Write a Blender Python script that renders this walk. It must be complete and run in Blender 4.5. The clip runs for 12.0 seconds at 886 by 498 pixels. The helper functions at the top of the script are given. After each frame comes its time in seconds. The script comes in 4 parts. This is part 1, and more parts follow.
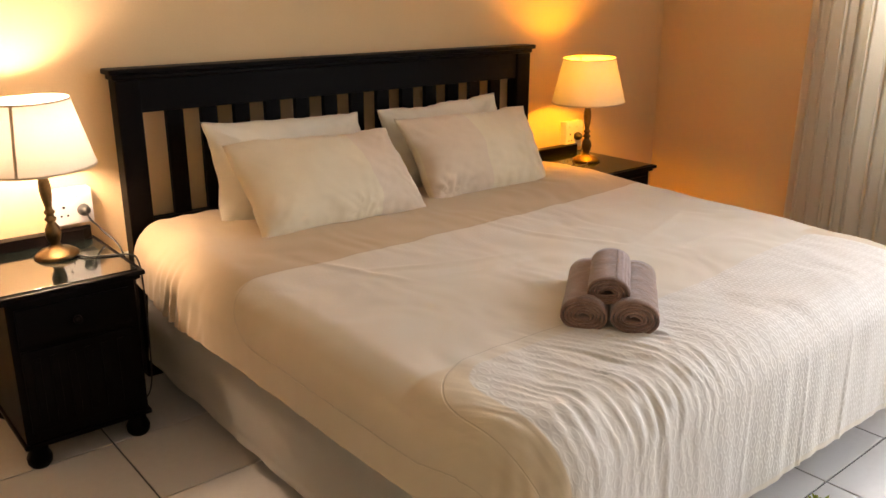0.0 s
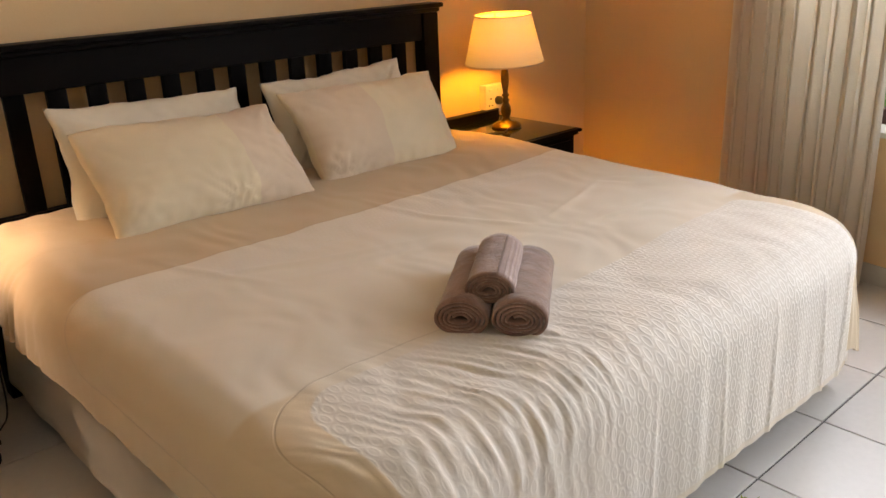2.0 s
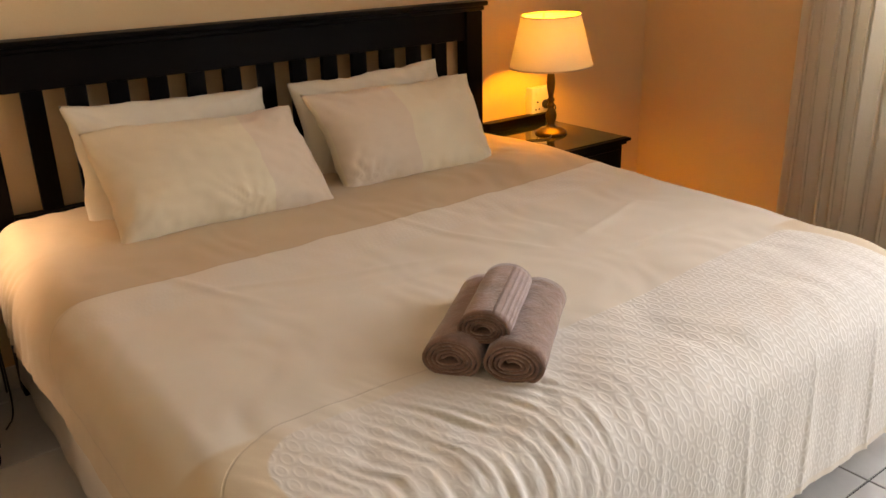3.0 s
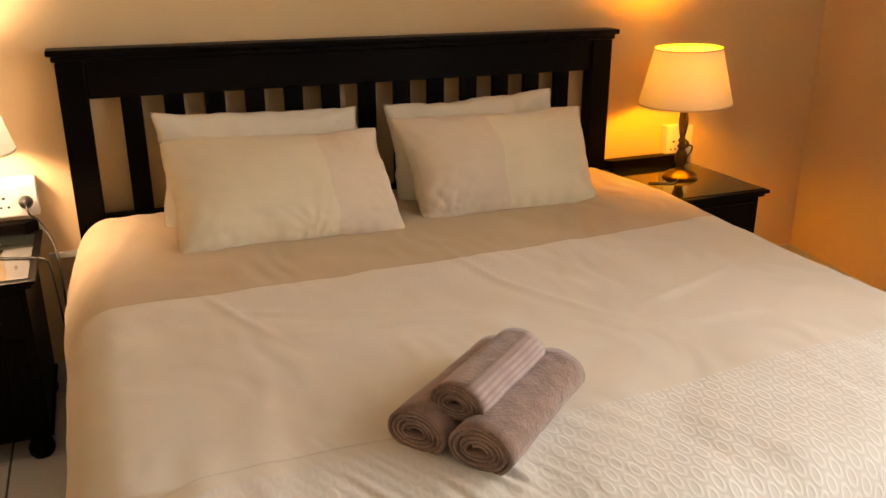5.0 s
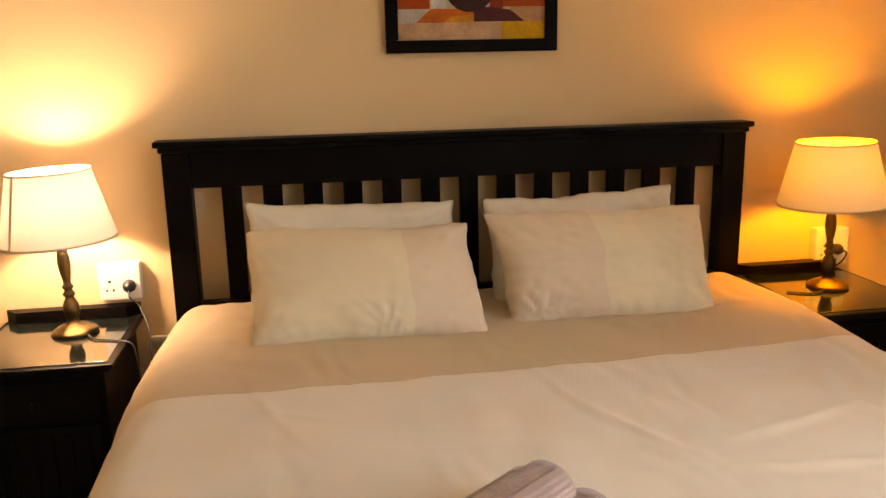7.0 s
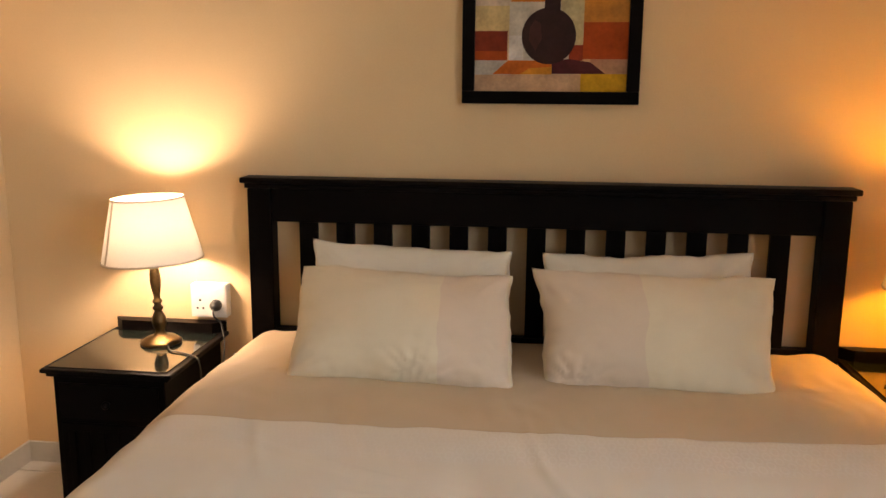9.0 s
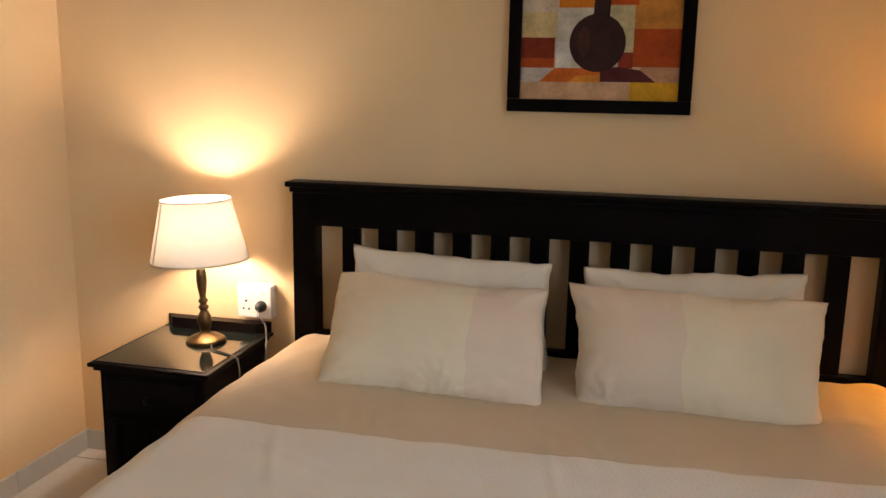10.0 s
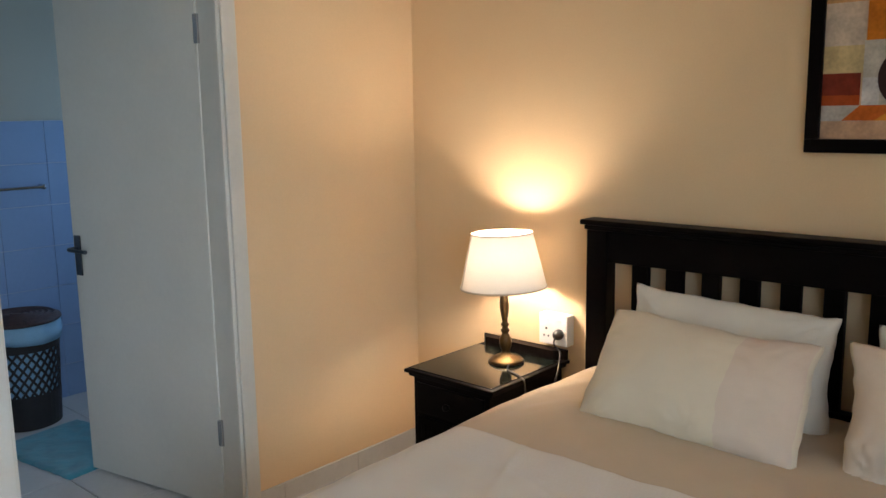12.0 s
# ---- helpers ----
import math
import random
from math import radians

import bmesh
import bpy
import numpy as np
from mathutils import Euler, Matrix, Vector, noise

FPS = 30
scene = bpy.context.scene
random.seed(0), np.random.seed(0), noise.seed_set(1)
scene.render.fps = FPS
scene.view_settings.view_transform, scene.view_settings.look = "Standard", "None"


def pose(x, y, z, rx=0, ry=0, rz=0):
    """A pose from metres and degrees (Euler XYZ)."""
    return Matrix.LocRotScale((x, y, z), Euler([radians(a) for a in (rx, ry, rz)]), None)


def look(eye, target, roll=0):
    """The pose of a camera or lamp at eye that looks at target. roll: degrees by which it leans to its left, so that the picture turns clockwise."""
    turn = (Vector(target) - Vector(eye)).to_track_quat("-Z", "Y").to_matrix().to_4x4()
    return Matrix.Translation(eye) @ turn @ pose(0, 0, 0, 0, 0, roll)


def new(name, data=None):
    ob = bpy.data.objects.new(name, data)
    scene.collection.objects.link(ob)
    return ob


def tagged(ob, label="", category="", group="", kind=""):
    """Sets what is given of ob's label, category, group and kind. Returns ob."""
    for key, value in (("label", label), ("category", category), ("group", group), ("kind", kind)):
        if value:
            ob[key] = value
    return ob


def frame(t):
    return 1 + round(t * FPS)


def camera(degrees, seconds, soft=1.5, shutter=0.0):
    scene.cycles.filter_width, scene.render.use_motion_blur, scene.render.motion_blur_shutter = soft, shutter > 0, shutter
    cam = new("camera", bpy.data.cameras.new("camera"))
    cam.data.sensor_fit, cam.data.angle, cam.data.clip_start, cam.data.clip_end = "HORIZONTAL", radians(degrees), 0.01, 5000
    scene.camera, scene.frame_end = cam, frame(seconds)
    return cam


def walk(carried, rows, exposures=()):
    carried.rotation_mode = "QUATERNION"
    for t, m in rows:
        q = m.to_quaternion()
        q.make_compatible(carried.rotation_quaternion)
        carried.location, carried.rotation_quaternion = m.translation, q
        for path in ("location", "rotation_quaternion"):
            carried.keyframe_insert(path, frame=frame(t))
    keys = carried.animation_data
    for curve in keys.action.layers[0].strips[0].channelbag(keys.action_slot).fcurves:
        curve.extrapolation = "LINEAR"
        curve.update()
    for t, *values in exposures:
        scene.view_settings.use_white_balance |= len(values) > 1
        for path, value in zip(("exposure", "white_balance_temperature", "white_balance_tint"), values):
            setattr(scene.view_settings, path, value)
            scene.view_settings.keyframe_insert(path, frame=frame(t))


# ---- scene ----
cam = camera(56.2, 12.0)
PATH = [
    (0, (-1.887, -2.878, 1.373), (-0.669, -1.414, 0.763), 0.2),
    (0.5, (-1.836, -2.893, 1.371), (-0.592, -1.456, 0.752), -0.0),
    (1, (-1.612, -2.832, 1.353), (-0.32, -1.467, 0.671), -1.5),
    (1.5, (-1.566, -2.833, 1.356), (-0.297, -1.45, 0.665), -2.1),
    (2, (-1.492, -2.804, 1.335), (-0.241, -1.405, 0.645), -2.3),
    (2.5, (-1.377, -2.777, 1.341), (-0.182, -1.334, 0.641), -2.3),
    (3, (-1.267, -2.776, 1.363), (-0.152, -1.276, 0.651), -1.5),
    (5, (-0.844, -2.804, 1.368), (-0.128, -1.061, 0.697), -0.0),
    (5.5, (-0.74, -2.783, 1.35), (-0.111, -0.985, 0.739), -0.3),
    (6, (-0.633, -2.741, 1.333), (-0.115, -0.891, 0.778), -0.9),
    (6.5, (-0.554, -2.722, 1.344), (-0.165, -0.827, 0.834), -1.5),
    (7, (-0.517, -2.721, 1.343), (-0.208, -0.798, 0.887), -1.2),
    (7.5, (-0.377, -2.783, 1.408), (-0.197, -0.842, 0.963), -1.0),
    (9.5, (0.105, -2.704, 1.391), (-0.24, -0.769, 1.022), 0.9),
    (10, (0.166, -2.666, 1.423), (-0.28, -0.755, 1.038), 1.0),
    (10.5, (0.231, -2.608, 1.445), (-0.372, -0.742, 1.052), 0.6),
    (11, (0.33, -2.571, 1.427), (-0.463, -0.771, 1.064), 0.0),
    (11.5, (0.456, -2.538, 1.344), (-0.626, -0.871, 1.122), 0.6),
    (12, (0.61, -2.595, 1.485), (-0.71, -1.129, 1.159), -0.9),
]
EXPOSURES = [(0.0, 0.22, 8300, 27), (1.5, 0.12, 8200, 26), (3.0, 0.01, 8900, 28), (5.0, 0.09, 10000, 29), (7.5, 0.19, 10000, 29), (9.5, -0.11, 7700, 25), (10.5, -0.16, 7200, 21), (12.0, -0.18, 6600, 17)]
walk(cam, [(t, look(eye, target, roll)) for t, eye, target, roll in PATH], EXPOSURES)

# ---- world, daylight ----
world = bpy.data.worlds.new("sky")
world.use_nodes = True
scene.world = world
wn = world.node_tree
sky = wn.nodes.new("ShaderNodeTexSky")
sky.sky_type, sky.sun_disc = "NISHITA", False
sky.sun_elevation, sky.sun_rotation = radians(50), radians(250)
wn.links.new(sky.outputs[0], wn.nodes["Background"].inputs[0])
wn.nodes["Background"].inputs[1].default_value = 0.15

DAY = (0.60, 0.80, 1.0)
sun = new("sun", bpy.data.lights.new("sun", "SUN"))
sun.data.energy, sun.data.angle, sun.data.color = 2.5, radians(0.6), (1.0, 0.95, 0.86)
sun.matrix_world = look((-6, 3, 9), (0, 0, 0))

# the window wall stands askew: its own frame, s along the wall from the corner, n into the room
CORNER, SLOPE = 2.08, 0.165
WALL = Matrix.Translation((CORNER, 0, 0)) @ Matrix.Rotation(math.atan(SLOPE) * -1 - math.pi / 2, 4, "Z")
# local +x runs along the wall away from the corner, local +y points out of the room


def area(name, m, width, height, power, colour):
    lamp = new(name, bpy.data.lights.new(name, "AREA"))
    lamp.data.shape, lamp.data.size, lamp.data.size_y = "RECTANGLE", width, height
    lamp.data.energy, lamp.data.color = power, colour
    lamp.matrix_world = m
    return lamp


LEFT_LAMP, RIGHT_LAMP = (-1.235, -0.20), (1.19, -0.265)
LEFT_GLOW, RIGHT_GLOW = 330.0, 235.0


# ---- materials ----
def mat(name, base, rough=0.6, var=0.10, scale=3.0, fine=90.0, bump=0.15, metal=0.0, spec=0.5, coat=0.0, stretch=(1, 1, 1), sheen=0.0, rand=0.0, tint=None):
    """A surface with slow colour drift, fine grain and relief, in world metres."""
    m = bpy.data.materials.new(name)
    m.use_nodes = True
    n, l = m.node_tree.nodes, m.node_tree.links
    b = n["Principled BSDF"]
    geo = n.new("ShaderNodeNewGeometry")
    mp = n.new("ShaderNodeMapping")
    mp.inputs["Scale"].default_value = stretch
    l.new(geo.outputs["Position"], mp.inputs["Vector"])
    big, small = n.new("ShaderNodeTexNoise"), n.new("ShaderNodeTexNoise")
    big.inputs["Scale"].default_value, small.inputs["Scale"].default_value = scale, fine
    big.inputs["Detail"].default_value, small.inputs["Detail"].default_value = 4, 3
    for k in (big, small):
        l.new(mp.outputs[0], k.inputs["Vector"])
    add = n.new("ShaderNodeMath")
    add.operation = "MULTIPLY_ADD"
    add.inputs[1].default_value = 0.45
    l.new(small.outputs[0], add.inputs[0])
    l.new(big.outputs[0], add.inputs[2])
    last = add.outputs[0]
    if rand:
        info = n.new("ShaderNodeObjectInfo")
        ra = n.new("ShaderNodeMath")
        ra.operation = "MULTIPLY_ADD"
        ra.inputs[1].default_value = rand
        l.new(info.outputs["Random"], ra.inputs[0])
        l.new(last, ra.inputs[2])
        last = ra.outputs[0]
    ramp = n.new("ShaderNodeValToRGB")
    lo, hi = ramp.color_ramp.elements
    lo.position, hi.position = 0.45, 1.0 + rand
    t2 = tint or base
    lo.color = (*[c * (1 - var) for c in t2], 1)
    hi.color = (*[min(1, c * (1 + var)) for c in base], 1)
    l.new(last, ramp.inputs[0])
    l.new(ramp.outputs[0], b.inputs["Base Color"])
    rr = n.new("ShaderNodeMath")
    rr.operation = "MULTIPLY_ADD"
    rr.inputs[1].default_value, rr.inputs[2].default_value = 0.25 * rough, 0.87 * rough
    l.new(big.outputs[0], rr.inputs[0])
    l.new(rr.outputs[0], b.inputs["Roughness"])
    b.inputs["Metallic"].default_value, b.inputs["Specular IOR Level"].default_value = metal, spec
    b.inputs["Coat Weight"].default_value, b.inputs["Coat Roughness"].default_value = coat, 0.12
    b.inputs["Sheen Weight"].default_value = sheen
    if bump:
        bp = n.new("ShaderNodeBump")
        bp.inputs["Strength"].default_value, bp.inputs["Distance"].default_value = bump, 0.004
        l.new(add.outputs[0], bp.inputs["Height"])
        l.new(bp.outputs[0], b.inputs["Normal"])
    return m


PLASTER = mat("wall_plaster", (0.80, 0.565, 0.32), 0.75, 0.05, 1.6, 160, 0.10, spec=0.25)
WHITE_PAINT = mat("white_ceiling_paint", (0.80, 0.79, 0.76), 0.8, 0.04, 2, 140, 0.08)
BATH_PAINT = mat("grey_bathroom_paint", (0.40, 0.40, 0.35), 0.8, 0.05, 2, 140, 0.08)
GLOSS_PAINT = mat("cream_gloss_paint", (0.66, 0.62, 0.53), 0.35, 0.05, 2.5, 60, 0.08)
TILE = mat("glazed_floor_tile", (0.64, 0.61, 0.57), 0.20, 0.07, 2.2, 45, 0.05, rand=0.25, spec=0.5)
GROUT = mat("dark_grout", (0.10, 0.095, 0.09), 0.9, 0.25, 6, 220, 0.3)
SKIRTING = mat("grey_skirting_tile", (0.56, 0.54, 0.50), 0.3, 0.08, 4, 60, 0.05, rand=0.2)
DARK_WOOD = mat("espresso_wood", (0.0032, 0.0021, 0.0018), 0.42, 0.4, 5, 70, 0.12, spec=0.06, stretch=(1, 1, 0.15), tint=(0.0035, 0.0022, 0.002))
DARK_WOOD_H = mat("espresso_wood_flat", (0.0036, 0.0023, 0.0020), 0.40, 0.4, 5, 70, 0.10, spec=0.07, stretch=(0.15, 1, 1), tint=(0.0035, 0.0022, 0.002))
GLASS_TOP = mat("dark_glass_top", (0.012, 0.016, 0.013), 0.06, 0.2, 3, 40, 0.0, spec=0.55, coat=0.5)
BRONZE = mat("antique_bronze", (0.115, 0.072, 0.030), 0.33, 0.35, 18, 120, 0.12, metal=0.9)
PLASTIC = mat("white_plastic", (0.78, 0.76, 0.72), 0.35, 0.03, 8, 80, 0.02)
BLACK_PLASTIC = mat("black_plastic", (0.02, 0.02, 0.02), 0.4, 0.2, 8, 80, 0.05)
PILLOW = mat("cream_pillowcase", (0.765, 0.65, 0.465), 0.85, 0.06, 5, 420, 0.05, sheen=0.25, spec=0.2)
PILLOW_WHITE = mat("white_pillowcase", (0.76, 0.70, 0.57), 0.85, 0.05, 5, 420, 0.05, sheen=0.25, spec=0.2)
PILLOW_BAND = mat("blush_pillow_band", (0.73, 0.585, 0.44), 0.85, 0.06, 5, 420, 0.06, sheen=0.25, spec=0.2)
SHEET = mat("white_valance", (0.78, 0.72, 0.62), 0.85, 0.06, 4, 380, 0.12, sheen=0.2, spec=0.2)
TOWEL = mat("taupe_terry", (0.265, 0.160, 0.122), 0.95, 0.32, 30, 190, 1.0, sheen=0.5, spec=0.1)
TOWEL_BAND = mat("towel_smooth_border", (0.33, 0.225, 0.19), 0.9, 0.12, 30, 330, 0.3, sheen=0.4, spec=0.1)
TOWEL_STRIPE = mat("towel_pale_stripe", (0.40, 0.29, 0.26), 0.9, 0.15, 30, 330, 0.4, sheen=0.4, spec=0.1)
FRAME_WOOD = mat("red_brown_window_wood", (0.10, 0.035, 0.025), 0.45, 0.3, 6, 80, 0.1)
IRON = mat("black_iron", (0.012, 0.012, 0.014), 0.5, 0.3, 10, 90, 0.1)
DARK_METAL = mat("dark_steel", (0.10, 0.11, 0.12), 0.35, 0.2, 10, 90, 0.03, metal=0.9)
CHROME = mat("dull_chrome", (0.45, 0.46, 0.48), 0.25, 0.1, 10, 90, 0.02, metal=1.0)
BATH_TILE = mat("pale_blue_wall_tile", (0.24, 0.37, 0.58), 0.18, 0.05, 3, 50, 0.03, rand=0.15)
BATH_GROUT = mat("pale_grout", (0.48, 0.56, 0.66), 0.8, 0.1, 6, 150, 0.2)
WICKER = mat("black_wicker", (0.020, 0.016, 0.016), 0.55, 0.4, 20, 150, 0.3)
LID = mat("brown_wicker_lid", (0.060, 0.030, 0.028), 0.6, 0.4, 40, 160, 0.6)
LINER = mat("pale_blue_cotton", (0.26, 0.48, 0.66), 0.9, 0.1, 8, 250, 0.2)
BATH_MAT = mat("teal_bath_mat", (0.03, 0.26, 0.32), 0.95, 0.3, 14, 260, 1.0, sheen=0.4)
GRASS = mat("lawn", (0.10, 0.26, 0.035), 0.9, 0.5, 0.8, 25, 0.6, tint=(0.05, 0.16, 0.02))
RUG_BLUE = mat("blue_shag", (0.05, 0.22, 0.36), 0.95, 0.5, 20, 300, 0.6, sheen=0.4)
RUG_GREEN = mat("lime_shag", (0.34, 0.38, 0.04), 0.95, 0.4, 20, 300, 0.6, sheen=0.4)
RUG_BACK = mat("rug_backing", (0.16, 0.22, 0.22), 0.95, 0.2, 12, 200, 0.4)


def shade_mat(name, colour, through_share):
    m = bpy.data.materials.new(name)
    m.use_nodes = True
    n, l = m.node_tree.nodes, m.node_tree.links
    n.remove(n["Principled BSDF"])
    dif, tra, mix = n.new("ShaderNodeBsdfDiffuse"), n.new("ShaderNodeBsdfTranslucent"), n.new("ShaderNodeMixShader")
    geo, wave = n.new("ShaderNodeNewGeometry"), n.new("ShaderNodeTexNoise")
    wave.inputs["Scale"].default_value, wave.inputs["Detail"].default_value = 220, 2
    l.new(geo.outputs["Position"], wave.inputs["Vector"])
    ramp = n.new("ShaderNodeValToRGB")
    ramp.color_ramp.elements[0].color = (*[c * 0.9 for c in colour], 1)
    ramp.color_ramp.elements[1].color = (*colour, 1)
    l.new(wave.outputs[0], ramp.inputs[0])
    l.new(ramp.outputs[0], dif.inputs[0])
    l.new(ramp.outputs[0], tra.inputs[0])
    mix.inputs[0].default_value = through_share
    l.new(dif.outputs[0], mix.inputs[1])
    l.new(tra.outputs[0], mix.inputs[2])
    l.new(mix.outputs[0], n["Material Output"].inputs[0])
    return m


SHADE = shade_mat("cream_shade_fabric", (0.86, 0.78, 0.64), 0.052)
CURTAIN = shade_mat("cream_curtain_cotton", (0.90, 0.84, 0.74), 0.55)
SHADE_TRIM = mat("shade_trim", (0.60, 0.47, 0.32), 0.8, 0.1, 10, 200, 0.2)


def glow_mat(name, colour, strength):
    m = bpy.data.materials.new(name)
    m.use_nodes = True
    b = m.node_tree.nodes["Principled BSDF"]
    b.inputs["Base Color"].default_value = (0.8, 0.8, 0.8, 1)
    b.inputs["Emission Color"].default_value, b.inputs["Emission Strength"].default_value = (*colour, 1), strength
    return m


BULB_LEFT = glow_mat("bright_warm_bulb", (1.0, 0.87, 0.72), LEFT_GLOW)
BULB_RIGHT = glow_mat("dim_amber_bulb", (1.0, 0.47, 0.04), RIGHT_GLOW)


def glass_mat():
    m = bpy.data.materials.new("window_glass")
    m.use_nodes = True
    b = m.node_tree.nodes["Principled BSDF"]
    b.inputs["Transmission Weight"].default_value, b.inputs["Roughness"].default_value = 1.0, 0.0
    b.inputs["IOR"].default_value = 1.05
    return m


GLASS = glass_mat()

# half width of the pale colour, where the panel begins below the pillows, and where the woven lattice begins
PANEL, HEAD_SEAM, LATTICE = 0.955, 0.85, 1.61


def duvet_mat():
    """Tan border, cream panel with rounded corners and warm lamp light painted tan down its sides, and a woven lattice
    of small ovals; the map is the cloth's own metres.
    """
    m = bpy.data.materials.new("duvet_cotton")
    m.use_nodes = True
    n, l = m.node_tree.nodes, m.node_tree.links
    b = n["Principled BSDF"]

    def math_node(op, x, y=None, z=None):
        k = n.new("ShaderNodeMath")
        k.operation = op
        for i, v in enumerate((x, y, z)):
            if v is None:
                continue
            if isinstance(v, (int, float)):
                k.inputs[i].default_value = v
            else:
                l.new(v, k.inputs[i])
        return k.outputs[0]

    def step(v, at, soft):
        r = n.new("ShaderNodeMapRange")
        r.interpolation_type = "SMOOTHSTEP"
        r.inputs[1].default_value, r.inputs[2].default_value = at - soft, at + soft
        l.new(v, r.inputs[0])
        return r.outputs[0]

    def blend(f, x, y):
        k = n.new("ShaderNodeMix")
        k.data_type = "RGBA"
        l.new(f, k.inputs[0])
        for i, v in ((6, x), (7, y)):
            if isinstance(v, tuple):
                k.inputs[i].default_value = (*v, 1)
            else:
                l.new(v, k.inputs[i])
        return k.outputs[2]

    uv, sep = n.new("ShaderNodeUVMap"), n.new("ShaderNodeSeparateXYZ")
    l.new(uv.outputs[0], sep.inputs[0])
    # the seams run a little askew towards the window
    a = sep.outputs[0]
    bb = math_node("ADD", sep.outputs[1], math_node("MULTIPLY", math_node("MAXIMUM", a, 0.0), 0.055))
    weave = n.new("ShaderNodeTexNoise")
    weave.inputs["Scale"].default_value, weave.inputs["Detail"].default_value = 380, 2
    l.new(uv.outputs[0], weave.inputs["Vector"])
    drift = n.new("ShaderNodeTexNoise")
    drift.inputs["Scale"].default_value, drift.inputs["Detail"].default_value = 5, 5
    l.new(uv.outputs[0], drift.inputs["Vector"])

    def panel(from_b, radius, half):
        # signed distance to a box with rounded corners that runs off past the foot
        qa = math_node("SUBTRACT", math_node("ABSOLUTE", a), half - radius)
        qb = math_node("SUBTRACT", from_b + radius, bb)
        d = math_node("SQRT", math_node("ADD", math_node("POWER", math_node("MAXIMUM", qa, 0.0), 2.0), math_node("POWER", math_node("MAXIMUM", qb, 0.0), 2.0)))
        return math_node("SUBTRACT", d, radius)

    d0, d1, d2, d3 = panel(HEAD_SEAM, 0.20, 1.085), panel(HEAD_SEAM, 0.06, PANEL), panel(LATTICE, 0.20, PANEL), panel(LATTICE + 0.035, 0.10, 0.855)
    in1 = math_node("MULTIPLY", step(bb, HEAD_SEAM, 0.002), math_node("SUBTRACT", 1.0, step(d1, 0.01, 0.03)))
    in2 = math_node("SUBTRACT", 1.0, step(d3, 0.0, 0.004))
    cream_in = math_node("MULTIPLY", in1, math_node("SUBTRACT", 1.0, math_node("MULTIPLY", step(bb, LATTICE + 0.01, 0.01), step(math_node("ABSOLUTE", a), 0.80, 0.05))))
    strip = math_node("MULTIPLY", in1, math_node("SUBTRACT", 1.0, step(bb, HEAD_SEAM + 0.17, 0.012)))
    hem = step(sep.outputs[1], 2.352, 0.003)
    woven = math_node("MULTIPLY", math_node("MAXIMUM", in2, math_node("MULTIPLY", strip, 0.36)), math_node("SUBTRACT", 1.0, hem))
    # lattice of ovals in staggered columns
    u = math_node("DIVIDE", a, 0.0235)
    col = math_node("FLOOR", u)
    fu = math_node("SUBTRACT", math_node("FRACT", u), 0.5)
    v = math_node("ADD", math_node("DIVIDE", bb, 0.046), math_node("MULTIPLY", math_node("PINGPONG", col, 1.0), 0.5))
    fv = math_node("SUBTRACT", math_node("FRACT", v), 0.5)
    rad = math_node("SQRT", math_node("ADD", math_node("POWER", math_node("MULTIPLY", fu, 2.0), 2.0), math_node("POWER", math_node("MULTIPLY", fv, 2.1), 2.0)))
    ring = math_node("SUBTRACT", 1.0, step(math_node("ABSOLUTE", math_node("SUBTRACT", rad, 0.74)), 0.17, 0.17))
    oval = math_node("MULTIPLY", ring, woven)
    # ovals fainter towards negative a, uneven by noise
    fade = math_node("ADD", math_node("MULTIPLY", step(a, -0.25, 0.35), 0.48), 0.32)
    oval_mix = math_node("MULTIPLY", math_node("MULTIPLY", oval, fade), math_node("ADD", math_node("MULTIPLY", drift.outputs[0], 1.2), 0.08))

    # tan is cloth at the head; on the sides it paints warm lamp light
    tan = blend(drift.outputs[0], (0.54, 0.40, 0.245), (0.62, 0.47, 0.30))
    cream = blend(drift.outputs[0], (0.70, 0.615, 0.49), (0.77, 0.695, 0.575))
    ground = blend(drift.outputs[0], (0.68, 0.62, 0.53), (0.74, 0.685, 0.60))
    # the painted lamp tone on the sides, paler towards the foot
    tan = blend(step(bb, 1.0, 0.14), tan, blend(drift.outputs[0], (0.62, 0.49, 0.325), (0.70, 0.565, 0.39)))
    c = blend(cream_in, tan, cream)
    c = blend(woven, c, ground)
    c = blend(oval_mix, c, (0.86, 0.82, 0.75))
    seam = math_node("MAXIMUM", math_node("SUBTRACT", 1.0, step(math_node("ABSOLUTE", d0), 0.0022, 0.0015)), math_node("MULTIPLY", math_node("MULTIPLY", in1, math_node("SUBTRACT", 1.0, step(a, -0.25, 0.3))), math_node("SUBTRACT", 1.0, step(math_node("ABSOLUTE", d2), 0.002, 0.0015))))
    c = blend(math_node("MULTIPLY", seam, 0.22), c, (0.34, 0.26, 0.19))
    l.new(c, b.inputs["Base Color"])
    b.inputs["Roughness"].default_value, b.inputs["Sheen Weight"].default_value, b.inputs["Specular IOR Level"].default_value = 0.8, 0.2, 0.25
    h = math_node("ADD", math_node("MULTIPLY", oval_mix, 1.0), math_node("MULTIPLY", weave.outputs[0], 0.12))
    h = math_node("SUBTRACT", h, math_node("MULTIPLY", seam, 0.8))
    bp = n.new("ShaderNodeBump")
    bp.inputs["Strength"].default_value, bp.inputs["Distance"].default_value = 0.40, 0.0025
    l.new(h, bp.inputs["Height"])
    l.new(bp.outputs[0], b.inputs["Normal"])
    return m


DUVET = duvet_mat()
PAINTS = {}


def paint(colour, var=0.30):
    if colour not in PAINTS:
        PAINTS[colour] = mat("canvas_paint", colour, 0.6, var, 16, 90, 0.35, spec=0.15)
    return PAINTS[colour]


